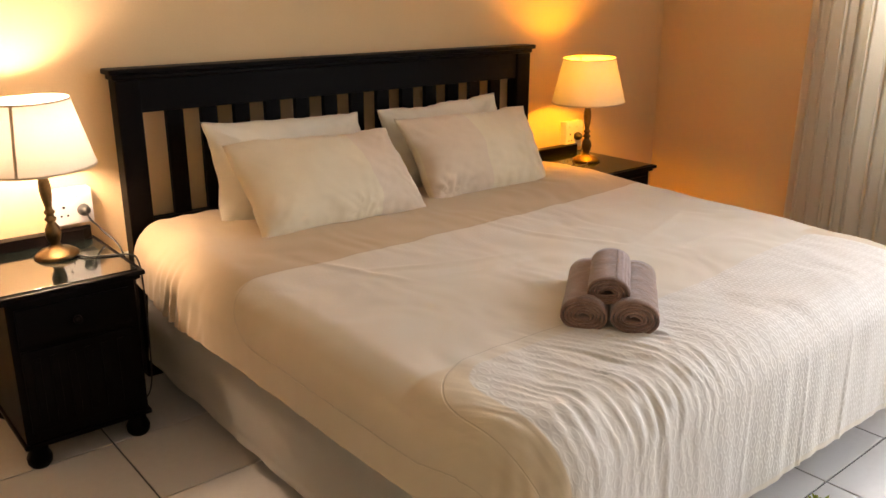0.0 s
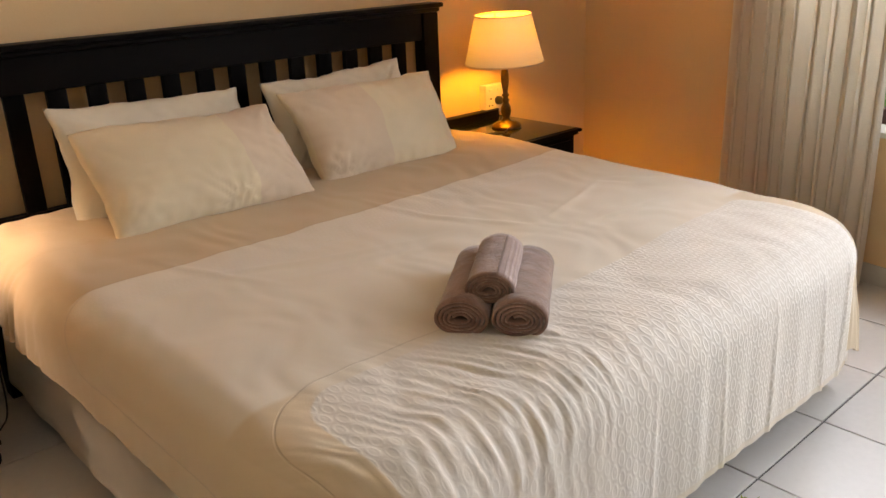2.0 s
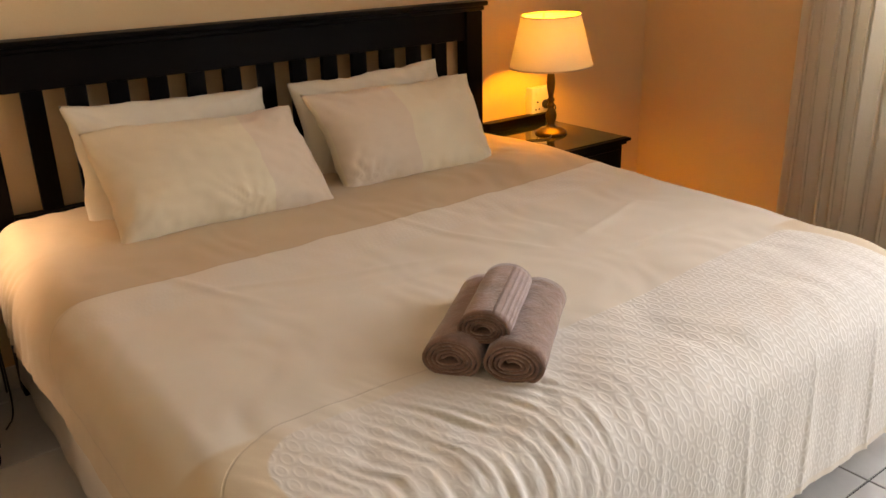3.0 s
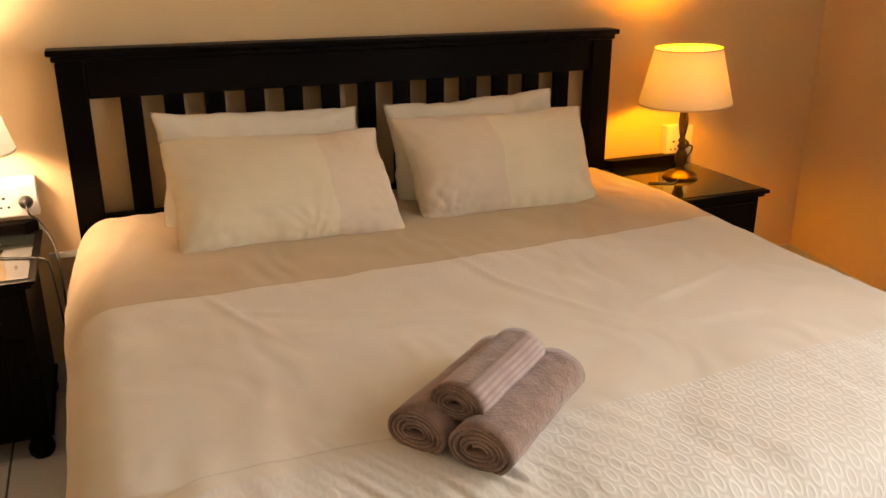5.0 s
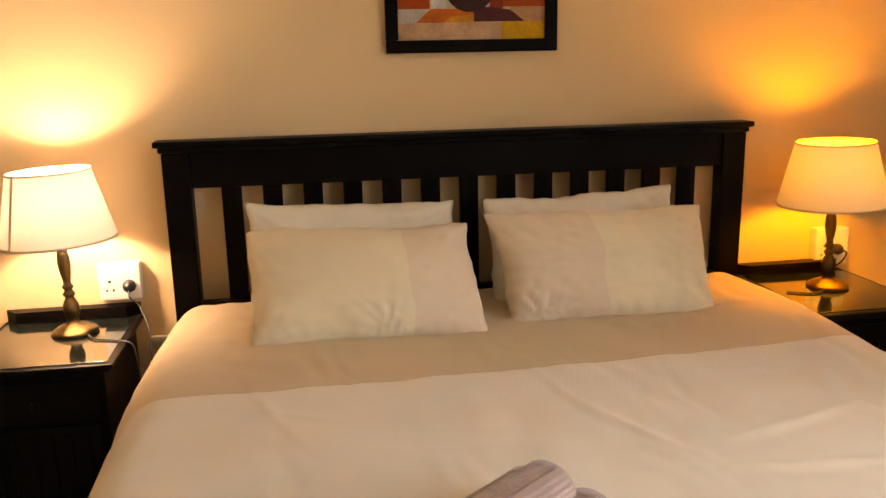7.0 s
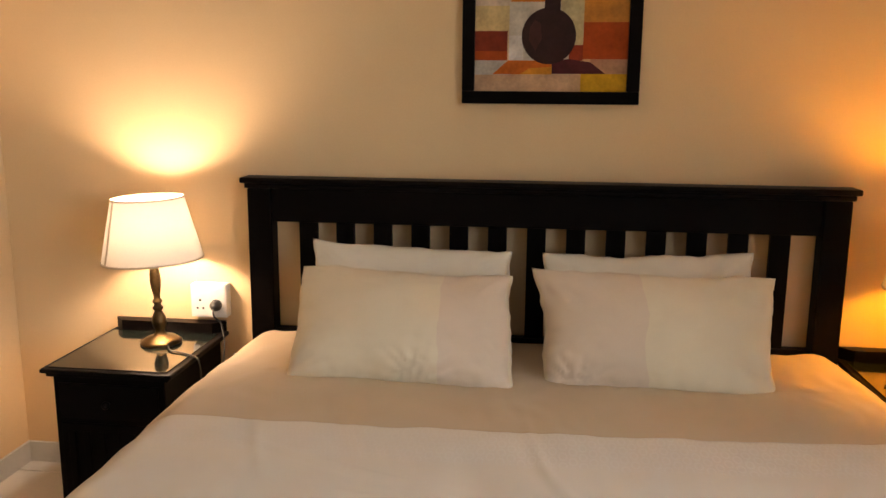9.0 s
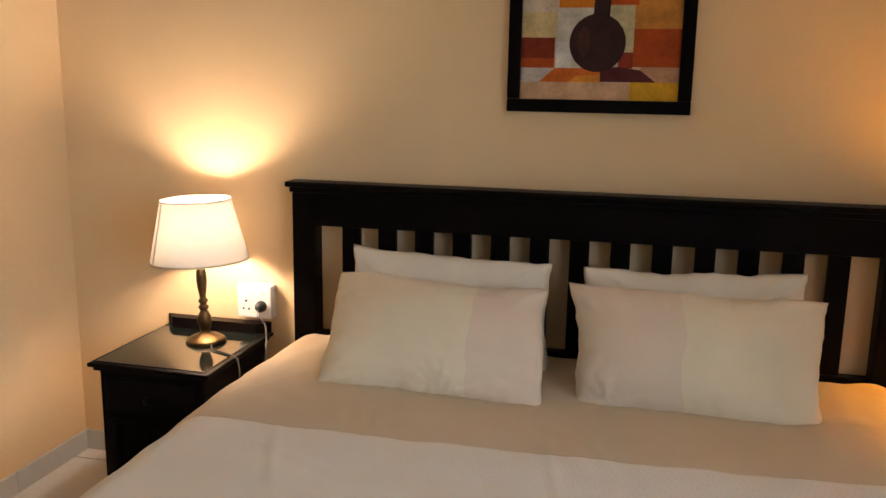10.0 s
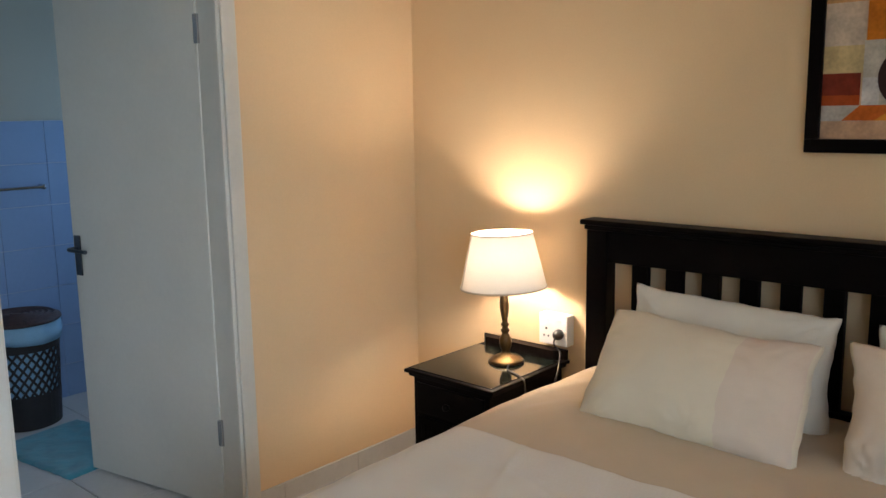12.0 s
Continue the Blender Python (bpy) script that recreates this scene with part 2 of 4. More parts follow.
# ---- mesh helpers ----
def finish(bm, name, material, smooth=False):
    bmesh.ops.recalc_face_normals(bm, faces=bm.faces)
    me = bpy.data.meshes.new(name)
    bm.to_mesh(me)
    bm.free()
    for m in material if isinstance(material, (list, tuple)) else (material,):
        me.materials.append(m)
    if smooth:
        for p in me.polygons:
            p.use_smooth = True
    return me


def part(name, bm, material, parent, label="", smooth=False):
    ob = new(name, finish(bm, name, material, smooth))
    ob.parent = parent
    return tagged(ob, label)


def thing(name, label, category, group="", kind="", at=(0, 0, 0), turn=0.0):
    ob = new(name)
    ob.empty_display_size = 0.1
    ob.matrix_world = pose(*at, 0, 0, turn)
    return tagged(ob, label, category, group, kind)


def add_box(bm, x0, x1, y0, y1, z0, z1, bevel=0.0, m=None):
    vs = [bm.verts.new((x, y, z)) for x in (x0, x1) for y in (y0, y1) for z in (z0, z1)]
    fs = [bm.faces.new([vs[i] for i in q]) for q in ((0, 1, 3, 2), (4, 6, 7, 5), (0, 4, 5, 1), (2, 3, 7, 6), (0, 2, 6, 4), (1, 5, 7, 3))]
    if m is not None:
        bmesh.ops.transform(bm, matrix=m, verts=vs)
    if bevel:
        es = list({e for f in fs for e in f.edges})
        bmesh.ops.bevel(bm, geom=es, offset=bevel, segments=2, affect="EDGES", profile=0.6)
    return bm


def box(x0, x1, y0, y1, z0, z1, bevel=0.0):
    return add_box(bmesh.new(), x0, x1, y0, y1, z0, z1, bevel)


def lathe(profile, segs=40, cap=True):
    """A turned solid from (radius, height) pairs."""
    bm = bmesh.new()
    rings = [[bm.verts.new((r * math.cos(2 * math.pi * i / segs), r * math.sin(2 * math.pi * i / segs), z)) for i in range(segs)] for r, z in profile]
    for p, q in zip(rings, rings[1:]):
        for i in range(segs):
            bm.faces.new((p[i], p[(i + 1) % segs], q[(i + 1) % segs], q[i]))
    if cap:
        bm.faces.new(rings[0])
        bm.faces.new(rings[-1])
    return bm


def extrude_poly(points, z0, z1):
    """A prism over a plan outline."""
    bm = bmesh.new()
    lo, hi = [bm.verts.new((x, y, z0)) for x, y in points], [bm.verts.new((x, y, z1)) for x, y in points]
    bm.faces.new(lo)
    bm.faces.new(hi)
    k = len(points)
    for i in range(k):
        bm.faces.new((lo[i], lo[(i + 1) % k], hi[(i + 1) % k], hi[i]))
    return bm


def tube(points, radius, segs=8):
    """A round cord through points, smoothed."""
    pts = [Vector(p) for p in points]
    for _ in range(3):
        nxt = [pts[0]]
        for p, q in zip(pts, pts[1:]):
            nxt += [p * 0.75 + q * 0.25, p * 0.25 + q * 0.75]
        pts = nxt + [pts[-1]]
    bm = bmesh.new()
    rings = []
    for i, p in enumerate(pts):
        d = (pts[min(i + 1, len(pts) - 1)] - pts[max(i - 1, 0)]).normalized()
        s = d.cross(Vector((0.31, 0.2, 0.93))).normalized()
        t = d.cross(s)
        rings.append([bm.verts.new(p + radius * (math.cos(2 * math.pi * j / segs) * s + math.sin(2 * math.pi * j / segs) * t)) for j in range(segs)])
    for p, q in zip(rings, rings[1:]):
        for j in range(segs):
            bm.faces.new((p[j], p[(j + 1) % segs], q[(j + 1) % segs], q[j]))
    bm.faces.new(rings[0])
    bm.faces.new(rings[-1])
    return bm


def structure(name, bm, material, label, m=None, smooth=False):
    ob = new(name, finish(bm, name, material, smooth))
    if m is not None:
        ob.matrix_world = m
    return tagged(ob, label, kind="structure")


# ---- the room ----
WEST, NORTH, SOUTH, HIGH = -1.885, 0.0, -5.60, 2.50
DOOR_N, DOOR_S, DOOR_H = -0.958, -1.72, 2.03
structure("floor", box(-4.2, 2.6, -6.0, 0.3, -0.12, -0.006), GROUT, "dark grout bed under pale floor tiles")
structure("wall_north", box(-2.90, 2.30, 0.0, 0.2, -0.1, HIGH), PLASTER, "warm peach plastered wall behind the bed")
bm = box(WEST - 0.11, WEST, DOOR_N + 0.035, 0.0, -0.1, HIGH)
add_box(bm, WEST - 0.11, WEST, DOOR_S - 0.035, DOOR_N + 0.035, DOOR_H + 0.035, HIGH)
add_box(bm, WEST - 0.11, WEST, -1.90, DOOR_S - 0.035, -0.1, HIGH)
structure("wall_west", bm, PLASTER, "warm peach plastered wall with a doorway to the bathroom")
structure("wall_entrance", box(-3.0, WEST - 0.11, -1.90, -1.79, -0.1, HIGH), PLASTER, "peach plastered wall beside the entrance")
structure("wall_entrance_end", box(-3.2, -3.0, SOUTH, -1.79, -0.1, HIGH), PLASTER, "peach plastered end wall of the entrance")
structure("wall_south", box(-3.2, 2.3, SOUTH - 0.2, SOUTH, -0.1, HIGH), PLASTER, "plain peach plastered wall behind the walker")
structure("ceiling", box(-4.2, 2.6, -6.0, 0.3, HIGH, HIGH + 0.1), WHITE_PAINT, "plain white painted ceiling")

# window wall; its opening is widened out of view to light the bed's foot
SILL, HEAD, W0, W1 = 0.585, 2.05, 1.25, 4.55
bm = box(-0.2, W0, 0.0, 0.22, -0.1, HIGH)
add_box(bm, W1, 5.72, 0.0, 0.22, -0.1, HIGH)
add_box(bm, W0, W1, 0.0, 0.22, -0.1, SILL)
add_box(bm, W0, W1, 0.0, 0.22, HEAD, HIGH)
structure("wall_east", bm, PLASTER, "orange-peach plastered wall with a window widened out of view", WALL)
structure("window_sill", box(W0 + 0.002, W1 - 0.002, -0.03, 0.13, SILL + 0.001, SILL + 0.025, 0.006), GLOSS_PAINT, "white painted window sill", WALL)

window = thing("window_1", "brown wooden window with black horizontal burglar bars", "window", kind="structure")
window.matrix_world = WALL
Z0 = SILL + 0.026
for x in (W0 + 0.002, W0 + 0.90, W1 - 0.052):
    part("stile", box(x, x + 0.05, 0.10, 0.15, Z0, HEAD - 0.002, 0.005), FRAME_WOOD, window)
for z in (Z0, HEAD - 0.062):
    for x0, x1 in ((W0 + 0.052, W0 + 0.90), (W0 + 0.95, W1 - 0.052)):
        part("rail", box(x0, x1, 0.10, 0.15, z, z + 0.06, 0.005), FRAME_WOOD, window)
for x0, x1 in ((W0 + 0.052, W0 + 0.90), (W0 + 0.95, W1 - 0.052)):
    pane = part("pane", box(x0, x1, 0.122, 0.126, Z0 + 0.06, HEAD - 0.062), GLASS, window)
    pane.visible_shadow = False
for k in range(10):
    z = 0.735 + 0.122 * k
    part("bar", box(W0 + 0.01, W1 - 0.01, 0.060, 0.074, z, z + 0.016, 0.003), IRON, window)
part("stay", box(1.70, 1.712, 0.085, 0.098, Z0, Z0 + 0.045, 0.002), PLASTIC, window, "small white window stay")

# daylight of the sky through the unseen, widened part of the opening past the curtain
skylight = area("window_daylight", WALL @ pose(3.30, 0.32, 1.40, 62, 0, 180), 2.15, 1.30, 37, DAY)
skylight.data.spread = radians(130)
# a second lamp outside, added to brighten the curtain from behind
area("curtain_backlight", WALL @ pose(1.62, 0.32, 1.78, 70, 0, 180), 0.66, 0.52, 36, DAY)

structure("trim", box(-1.062, -0.90, -0.016, -0.0005, 0.442, 0.462, 0.003), GLOSS_PAINT, "narrow cream ledge on the wall beside the bed")

# door frame
frame_thing = thing("door_frame", "cream painted wooden door frame around the bathroom doorway", "door frame", kind="structure")
for y0, y1 in ((DOOR_N, DOOR_N + 0.035), (DOOR_S - 0.035, DOOR_S)):
    part("jamb", box(WEST - 0.118, WEST + 0.008, y0, y1, 0.001, DOOR_H + 0.034, 0.004), GLOSS_PAINT, frame_thing)
part("head_jamb", box(WEST - 0.118, WEST + 0.008, DOOR_S, DOOR_N, DOOR_H, DOOR_H + 0.034, 0.004), GLOSS_PAINT, frame_thing)
for y0, y1 in ((DOOR_N + 0.012, DOOR_N + 0.070), (DOOR_S - 0.070, DOOR_S - 0.012)):
    part("architrave", box(WEST + 0.009, WEST + 0.022, y0, y1, 0.001, DOOR_H + 0.010, 0.004), GLOSS_PAINT, frame_thing)
part("head_architrave", box(WEST + 0.009, WEST + 0.022, DOOR_S - 0.070, DOOR_N + 0.070, DOOR_H + 0.011, DOOR_H + 0.069, 0.004), GLOSS_PAINT, frame_thing)

# the open door, hung on the north jamb and swung into the bathroom
LEAF = 0.775
door = thing("door_1", "plain cream painted door standing open into the bathroom", "door", kind="structure", at=(WEST - 0.105, DOOR_N - 0.006, 0.012), turn=191.3)
part("leaf", box(0.004, LEAF, -0.038, 0.0, 0.0, DOOR_H - 0.02, 0.003), GLOSS_PAINT, door)
handle = part("handle_plate", box(LEAF - 0.050, LEAF - 0.015, 0.001, 0.009, 0.838, 1.003, 0.003), DARK_METAL, door, "dark steel handle plate")
part("lever", tube([(LEAF - 0.032, 0.008, 0.950), (LEAF - 0.032, 0.05, 0.950), (LEAF - 0.055, 0.055, 0.950), (LEAF - 0.145, 0.052, 0.947)], 0.008), DARK_METAL, handle, smooth=True)
for z in (0.25, 1.72):
    part("hinge", box(-0.010, 0.010, -0.012, 0.006, z, z + 0.10, 0.002), CHROME, door, "narrow steel hinge")


# ---- bed ----
TOP = 0.578
bed = thing("bed", "king-size bed base and mattress with a white valance", "bed")
part("base", box(-0.93, 0.93, -1.90, -0.125, 0.13, 0.33, 0.015), SHEET, bed)
part("mattress", box(-0.90, 0.90, -1.84, -0.125, 0.332, TOP - 0.045, 0.075), SHEET, bed)
for x in (-0.74, -0.04, 0.74):
    for y in (-1.84, -0.25):
        leg = lathe([(0.020, 0.0), (0.026, 0.01), (0.030, 0.06), (0.032, 0.129)], 16)
        bmesh.ops.translate(leg, vec=(x, y, 0), verts=leg.verts)
        part("leg", leg, DARK_WOOD, bed, "short dark bed leg", True)


def valance():
    """A gathered strip round the two long sides and the foot."""
    bm = bmesh.new()
    path = [(-0.945, -0.14 - 0.02 * i) for i in range(89)] + [(-0.945 + 0.02 * i, -1.915) for i in range(1, 95)] + [(0.945, -1.915 + 0.02 * i) for i in range(1, 89)]
    rows = []
    for j in range(9):
        f = j / 8
        row = []
        for i, (x, y) in enumerate(path):
            w = 0.010 * f * noise.noise(Vector((i * 0.16, f * 0.6, 3.1))) + 0.020 * f
            side = Vector((-1, 0)) if i < 89 else (Vector((0, -1)) if i < 183 else Vector((1, 0)))
            hem = 0.085 + 0.014 * noise.noise(Vector((i * 0.07, 1.7, 0)))
            row.append(bm.verts.new((x + side.x * w, y + side.y * w, 0.36 + (hem - 0.36) * f)))
        rows.append(row)
    for p, q in zip(rows, rows[1:]):
        for i in range(len(p) - 1):
            bm.faces.new((p[i], p[i + 1], q[i + 1], q[i]))
    bmesh.ops.solidify(bm, geom=bm.faces[:], thickness=0.004)
    return bm


part("valance", valance(), SHEET, bed, "white gathered cotton valance", True)

HB = 0.98
headboard = thing("headboard", "espresso-stained slatted wooden headboard with a moulded cap", "headboard")
cap = box(-HB, HB, -0.105, -0.015, 1.084, 1.103, 0.006)
add_box(cap, -HB + 0.012, HB - 0.012, -0.094, -0.02, 1.066, 1.084, 0.006)
part("cap", cap, DARK_WOOD_H, headboard)
part("top_rail", box(-0.878, 0.878, -0.078, -0.034, 0.954, 1.066, 0.004), DARK_WOOD_H, headboard)
part("bottom_rail", box(-0.878, 0.878, -0.078, -0.034, 0.30, 0.584, 0.004), DARK_WOOD_H, headboard)
for s in (-1, 1):
    post = box(min(s * 0.878, s * 0.960), max(s * 0.878, s * 0.960), -0.090, -0.022, 0.0, 1.0655, 0.006)
    part("post", post, DARK_WOOD, headboard)
slat_mesh = finish(box(-0.0305, 0.0305, -0.068, -0.044, 0.5845, 0.9535, 0.003), "slat", DARK_WOOD)
for k in range(13):
    ob = new("slat", slat_mesh)
    ob.parent = headboard
    ob.location.x = -0.7595 + 0.12675 * k


# ---- duvet ----
FLAT, ROUND, SIDE, LONG, FOOT, BEND = 0.890, 0.118, 0.285, 1.865, 0.505, 0.14


def drape(over, r):
    """Sideways reach and drop of cloth that runs that far past an edge rounded by r."""
    arc = r * math.pi / 2
    if over < arc:
        t = over / r
        return r * math.sin(t), r * (1 - math.cos(t))
    return r + 0.03 * (over - arc), r + (over - arc) * 0.998


def duvet_point(a, b):
    sx = 1 if a > 0 else -1
    # narrower where it is tucked in at the head, rounded in plan at the foot corners
    flat = FLAT - 0.045 * max(0.0, 1 - b / 0.75) ** 1.5 - (0.024 if a > 0 else 0.016) * min(1.0, max(0.0, (b - 0.4) / 0.8))
    a = a * flat / FLAT
    qa, qb = abs(a) - (flat - BEND), b - (LONG - BEND)
    if qa > 0 and qb > 0:
        k = math.hypot(qa, qb)
        d, ux, uy = k - BEND, qa / k * sx, -qb / k
    elif qa > qb:
        d, ux, uy = qa - BEND, sx, 0.0
    else:
        d, ux, uy = qb - BEND, 0.0, -1.0
    da, db = max(0.0, abs(a) - flat), max(0.0, b - LONG)
    d = max(0.0, d)
    # the cloth is lifted round the corners
    reach, drop = drape(d * (1 - 0.45 * max(0.0, qa) * max(0.0, qb) / max(1e-6, qa * qa + qb * qb)), ROUND)
    x, y, z = a, -b, TOP
    if d > 0:
        x, y = x - ux * d + ux * reach, y - uy * d + uy * reach
    z -= drop
    hang = min(1.0, drop / 0.30)
    # soft hollows on the top, a fuller head end, puffed edges
    z += (1 - hang) * (0.0035 * noise.noise(Vector((a * 17 + 2 * noise.noise(Vector((a * 4, b * 4, 1.0))), b * 9, 3.3))) + 0.010 * noise.noise(Vector((a * 2.1, b * 2.1, 0.4))) + 0.004 * noise.noise(Vector((a * 7, b * 7, 2.0))))
    z += 0.014 * math.exp(-((b - 0.45) / 0.35) ** 2) * (1 - hang)
    z -= 0.022 * max(0.0, b - 1.2) * (1 - hang)
    # creases across the top near the foot on one side, running over the edge
    g = math.exp(-((a + 0.47 + 0.20 * (b - 1.7)) / 0.31) ** 2) * math.exp(-((b - 1.84) / (0.17 if b < 1.84 else 0.30)) ** 2)
    across = a * 0.94 - (b - 1.7) * (0.42 if b < 1.85 else 0.42 * 0.15 / (b - 1.7))
    warp = 0.030 * noise.noise(Vector((a * 6, b * 6, 4.0)))
    wave = noise.noise(Vector(((across + warp) * 70, (b + 0.4 * a) * 7.0, 5.0))) + 0.5 * noise.noise(Vector(((across + warp) * 120, (b + 0.4 * a) * 11, 8.0)))
    z += 0.0085 * g * wave * (1 - hang)
    y -= 0.0085 * g * wave
    # a few long shallow creases on the pale panel
    for ca, cb, turn, length, size in ((-0.38, 1.08, 0.35, 0.22, 0.007), (-0.30, 1.20, 0.2, 0.16, 0.006), (0.03, 0.97, 1.35, 0.22, 0.005), (0.45, 1.25, -0.3, 0.2, 0.007), (0.42, 1.42, 0.1, 0.22, 0.006), (-0.62, 1.0, 1.2, 0.16, 0.006), (0.12, 1.20, 1.1, 0.14, 0.005)):
        c, s = math.cos(turn), math.sin(turn)
        p, q = (a - ca) * c + (b - cb) * s, -(a - ca) * s + (b - cb) * c
        q += 0.04 * p * p / length
        z += 0.6 * size * math.exp(-(p / length) ** 2) * (math.exp(-(q / 0.012) ** 2) - 0.6 * math.exp(-((q - 0.028) / 0.02) ** 2)) * (1 - hang)
    # folds in the hanging cloth
    if drop > 0.02:
        run = b if abs(ux) > 0.99 else a if abs(uy) > 0.99 else math.atan2(uy, ux) * 0.5
        f = 0.011 * noise.noise(Vector((run * 7, drop * 1.0, 1.0))) + 0.0035 * noise.noise(Vector((run * 22, drop * 2.0, 9.0)))
        for at, way in ((-0.52, 0.06), (-0.18, -0.05), (0.08, 0.04), (0.33, -0.03), (0.58, 0.05), (0.74, -0.06)):
            off = (run - at - way * drop) / 0.007
            if abs(off) < 4 and abs(uy) > 0.5:
                f += 0.006 * math.exp(-off * off)
        # gathers on the side below the pillows
        if abs(ux) > 0.99 and b < 0.9:
            f += 0.018 * math.exp(-((b - 0.50) / 0.20) ** 2) * (1 - 3 * abs(noise.noise(Vector((b * 19 + drop * 4, drop * 5, 7.0)))))
        f += 0.035 * (min(da, db) / 0.3) * (0.4 + noise.noise(Vector((math.atan2(da, db + 1e-6) * 4.5, drop, 2.2))))
        x, y = x + ux * f * hang, y + uy * f * hang
    if b < 0.5:
        z += 0.004 * noise.noise(Vector((a * 16, b * 5, 6.0))) * (1 if abs(a) > 0.6 else 0.4)
    if db == 0 and da > 0.1:
        z += 0.018 * noise.noise(Vector((b * 3.0, 0.5, 0.0))) * hang
    return Vector((x, y, max(z, 0.012)))


def duvet():
    """Three cloths sewn together: the tan border, the cream panel and the woven foot panel."""
    ob = thing("duvet", "tan and cream duvet with woven oval lattice over the bed", "duvet")
    na, nb = 300, 260
    A, B0, B1 = FLAT + SIDE, 0.12, LONG + FOOT
    at = [[(-A + 2 * A * i / na, B0 + (B1 - B0) * j / nb) for j in range(nb + 1)] for i in range(na + 1)]
    place = [[duvet_point(*at[i][j]) for j in range(nb + 1)] for i in range(na + 1)]
    face = [[Vector((0, 0, 1))] * (nb + 1) for _ in range(na + 1)]
    for i in range(na + 1):
        for j in range(nb + 1):
            p = place[min(i + 1, na)][j] - place[max(i - 1, 0)][j]
            q = place[i][min(j + 1, nb)] - place[i][max(j - 1, 0)]
            face[i][j] = q.cross(p).normalized()
    for which, name in enumerate(("border", "centre_panel", "woven_panel")):
        verts, normals, faces, maps, top, low = [], [], [], [], {}, {}
        for i in range(na):
            for j in range(nb):
                a, b = at[i][j][0] + A / na, at[i][j][1] + (B1 - B0) / nb / 2
                askew = b + 0.055 * max(a, 0.0)
                zone = 0 if abs(a) > 1.085 or askew < HEAD_SEAM else 2 if askew > LATTICE else 1
                if zone != which:
                    continue
                corners = ((i, j), (i, j + 1), (i + 1, j + 1), (i + 1, j))
                for c in corners:
                    if c not in top:
                        p, n = place[c[0]][c[1]], face[c[0]][c[1]]
                        top[c], low[c] = len(verts), len(verts) + 1
                        verts += [p, p - 0.012 * n]
                        normals += [n, -n]
                        maps += [at[c[0]][c[1]]] * 2
                faces.append([top[c] for c in corners])
                faces.append([low[c] for c in reversed(corners)])
                # the hem, where the cloth ends
                for edge, ends in ((i == 0, 0), (j == nb - 1, 1), (i == na - 1, 2), (j == 0, 3)):
                    if edge:
                        p, q = corners[ends], corners[(ends + 1) % 4]
                        faces.append([top[q], top[p], low[p], low[q]])
        me = bpy.data.meshes.new(name)
        me.from_pydata(verts, [], faces)
        layer_uv = me.uv_layers.new(name="cloth")
        for lp in me.loops:
            layer_uv.data[lp.index].uv = maps[lp.vertex_index]
        for p in me.polygons:
            p.use_smooth = True
        me.normals_split_custom_set_from_vertices([tuple(n) for n in normals])
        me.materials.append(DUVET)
        cloth = new(name, me)
        cloth.parent = ob


duvet()


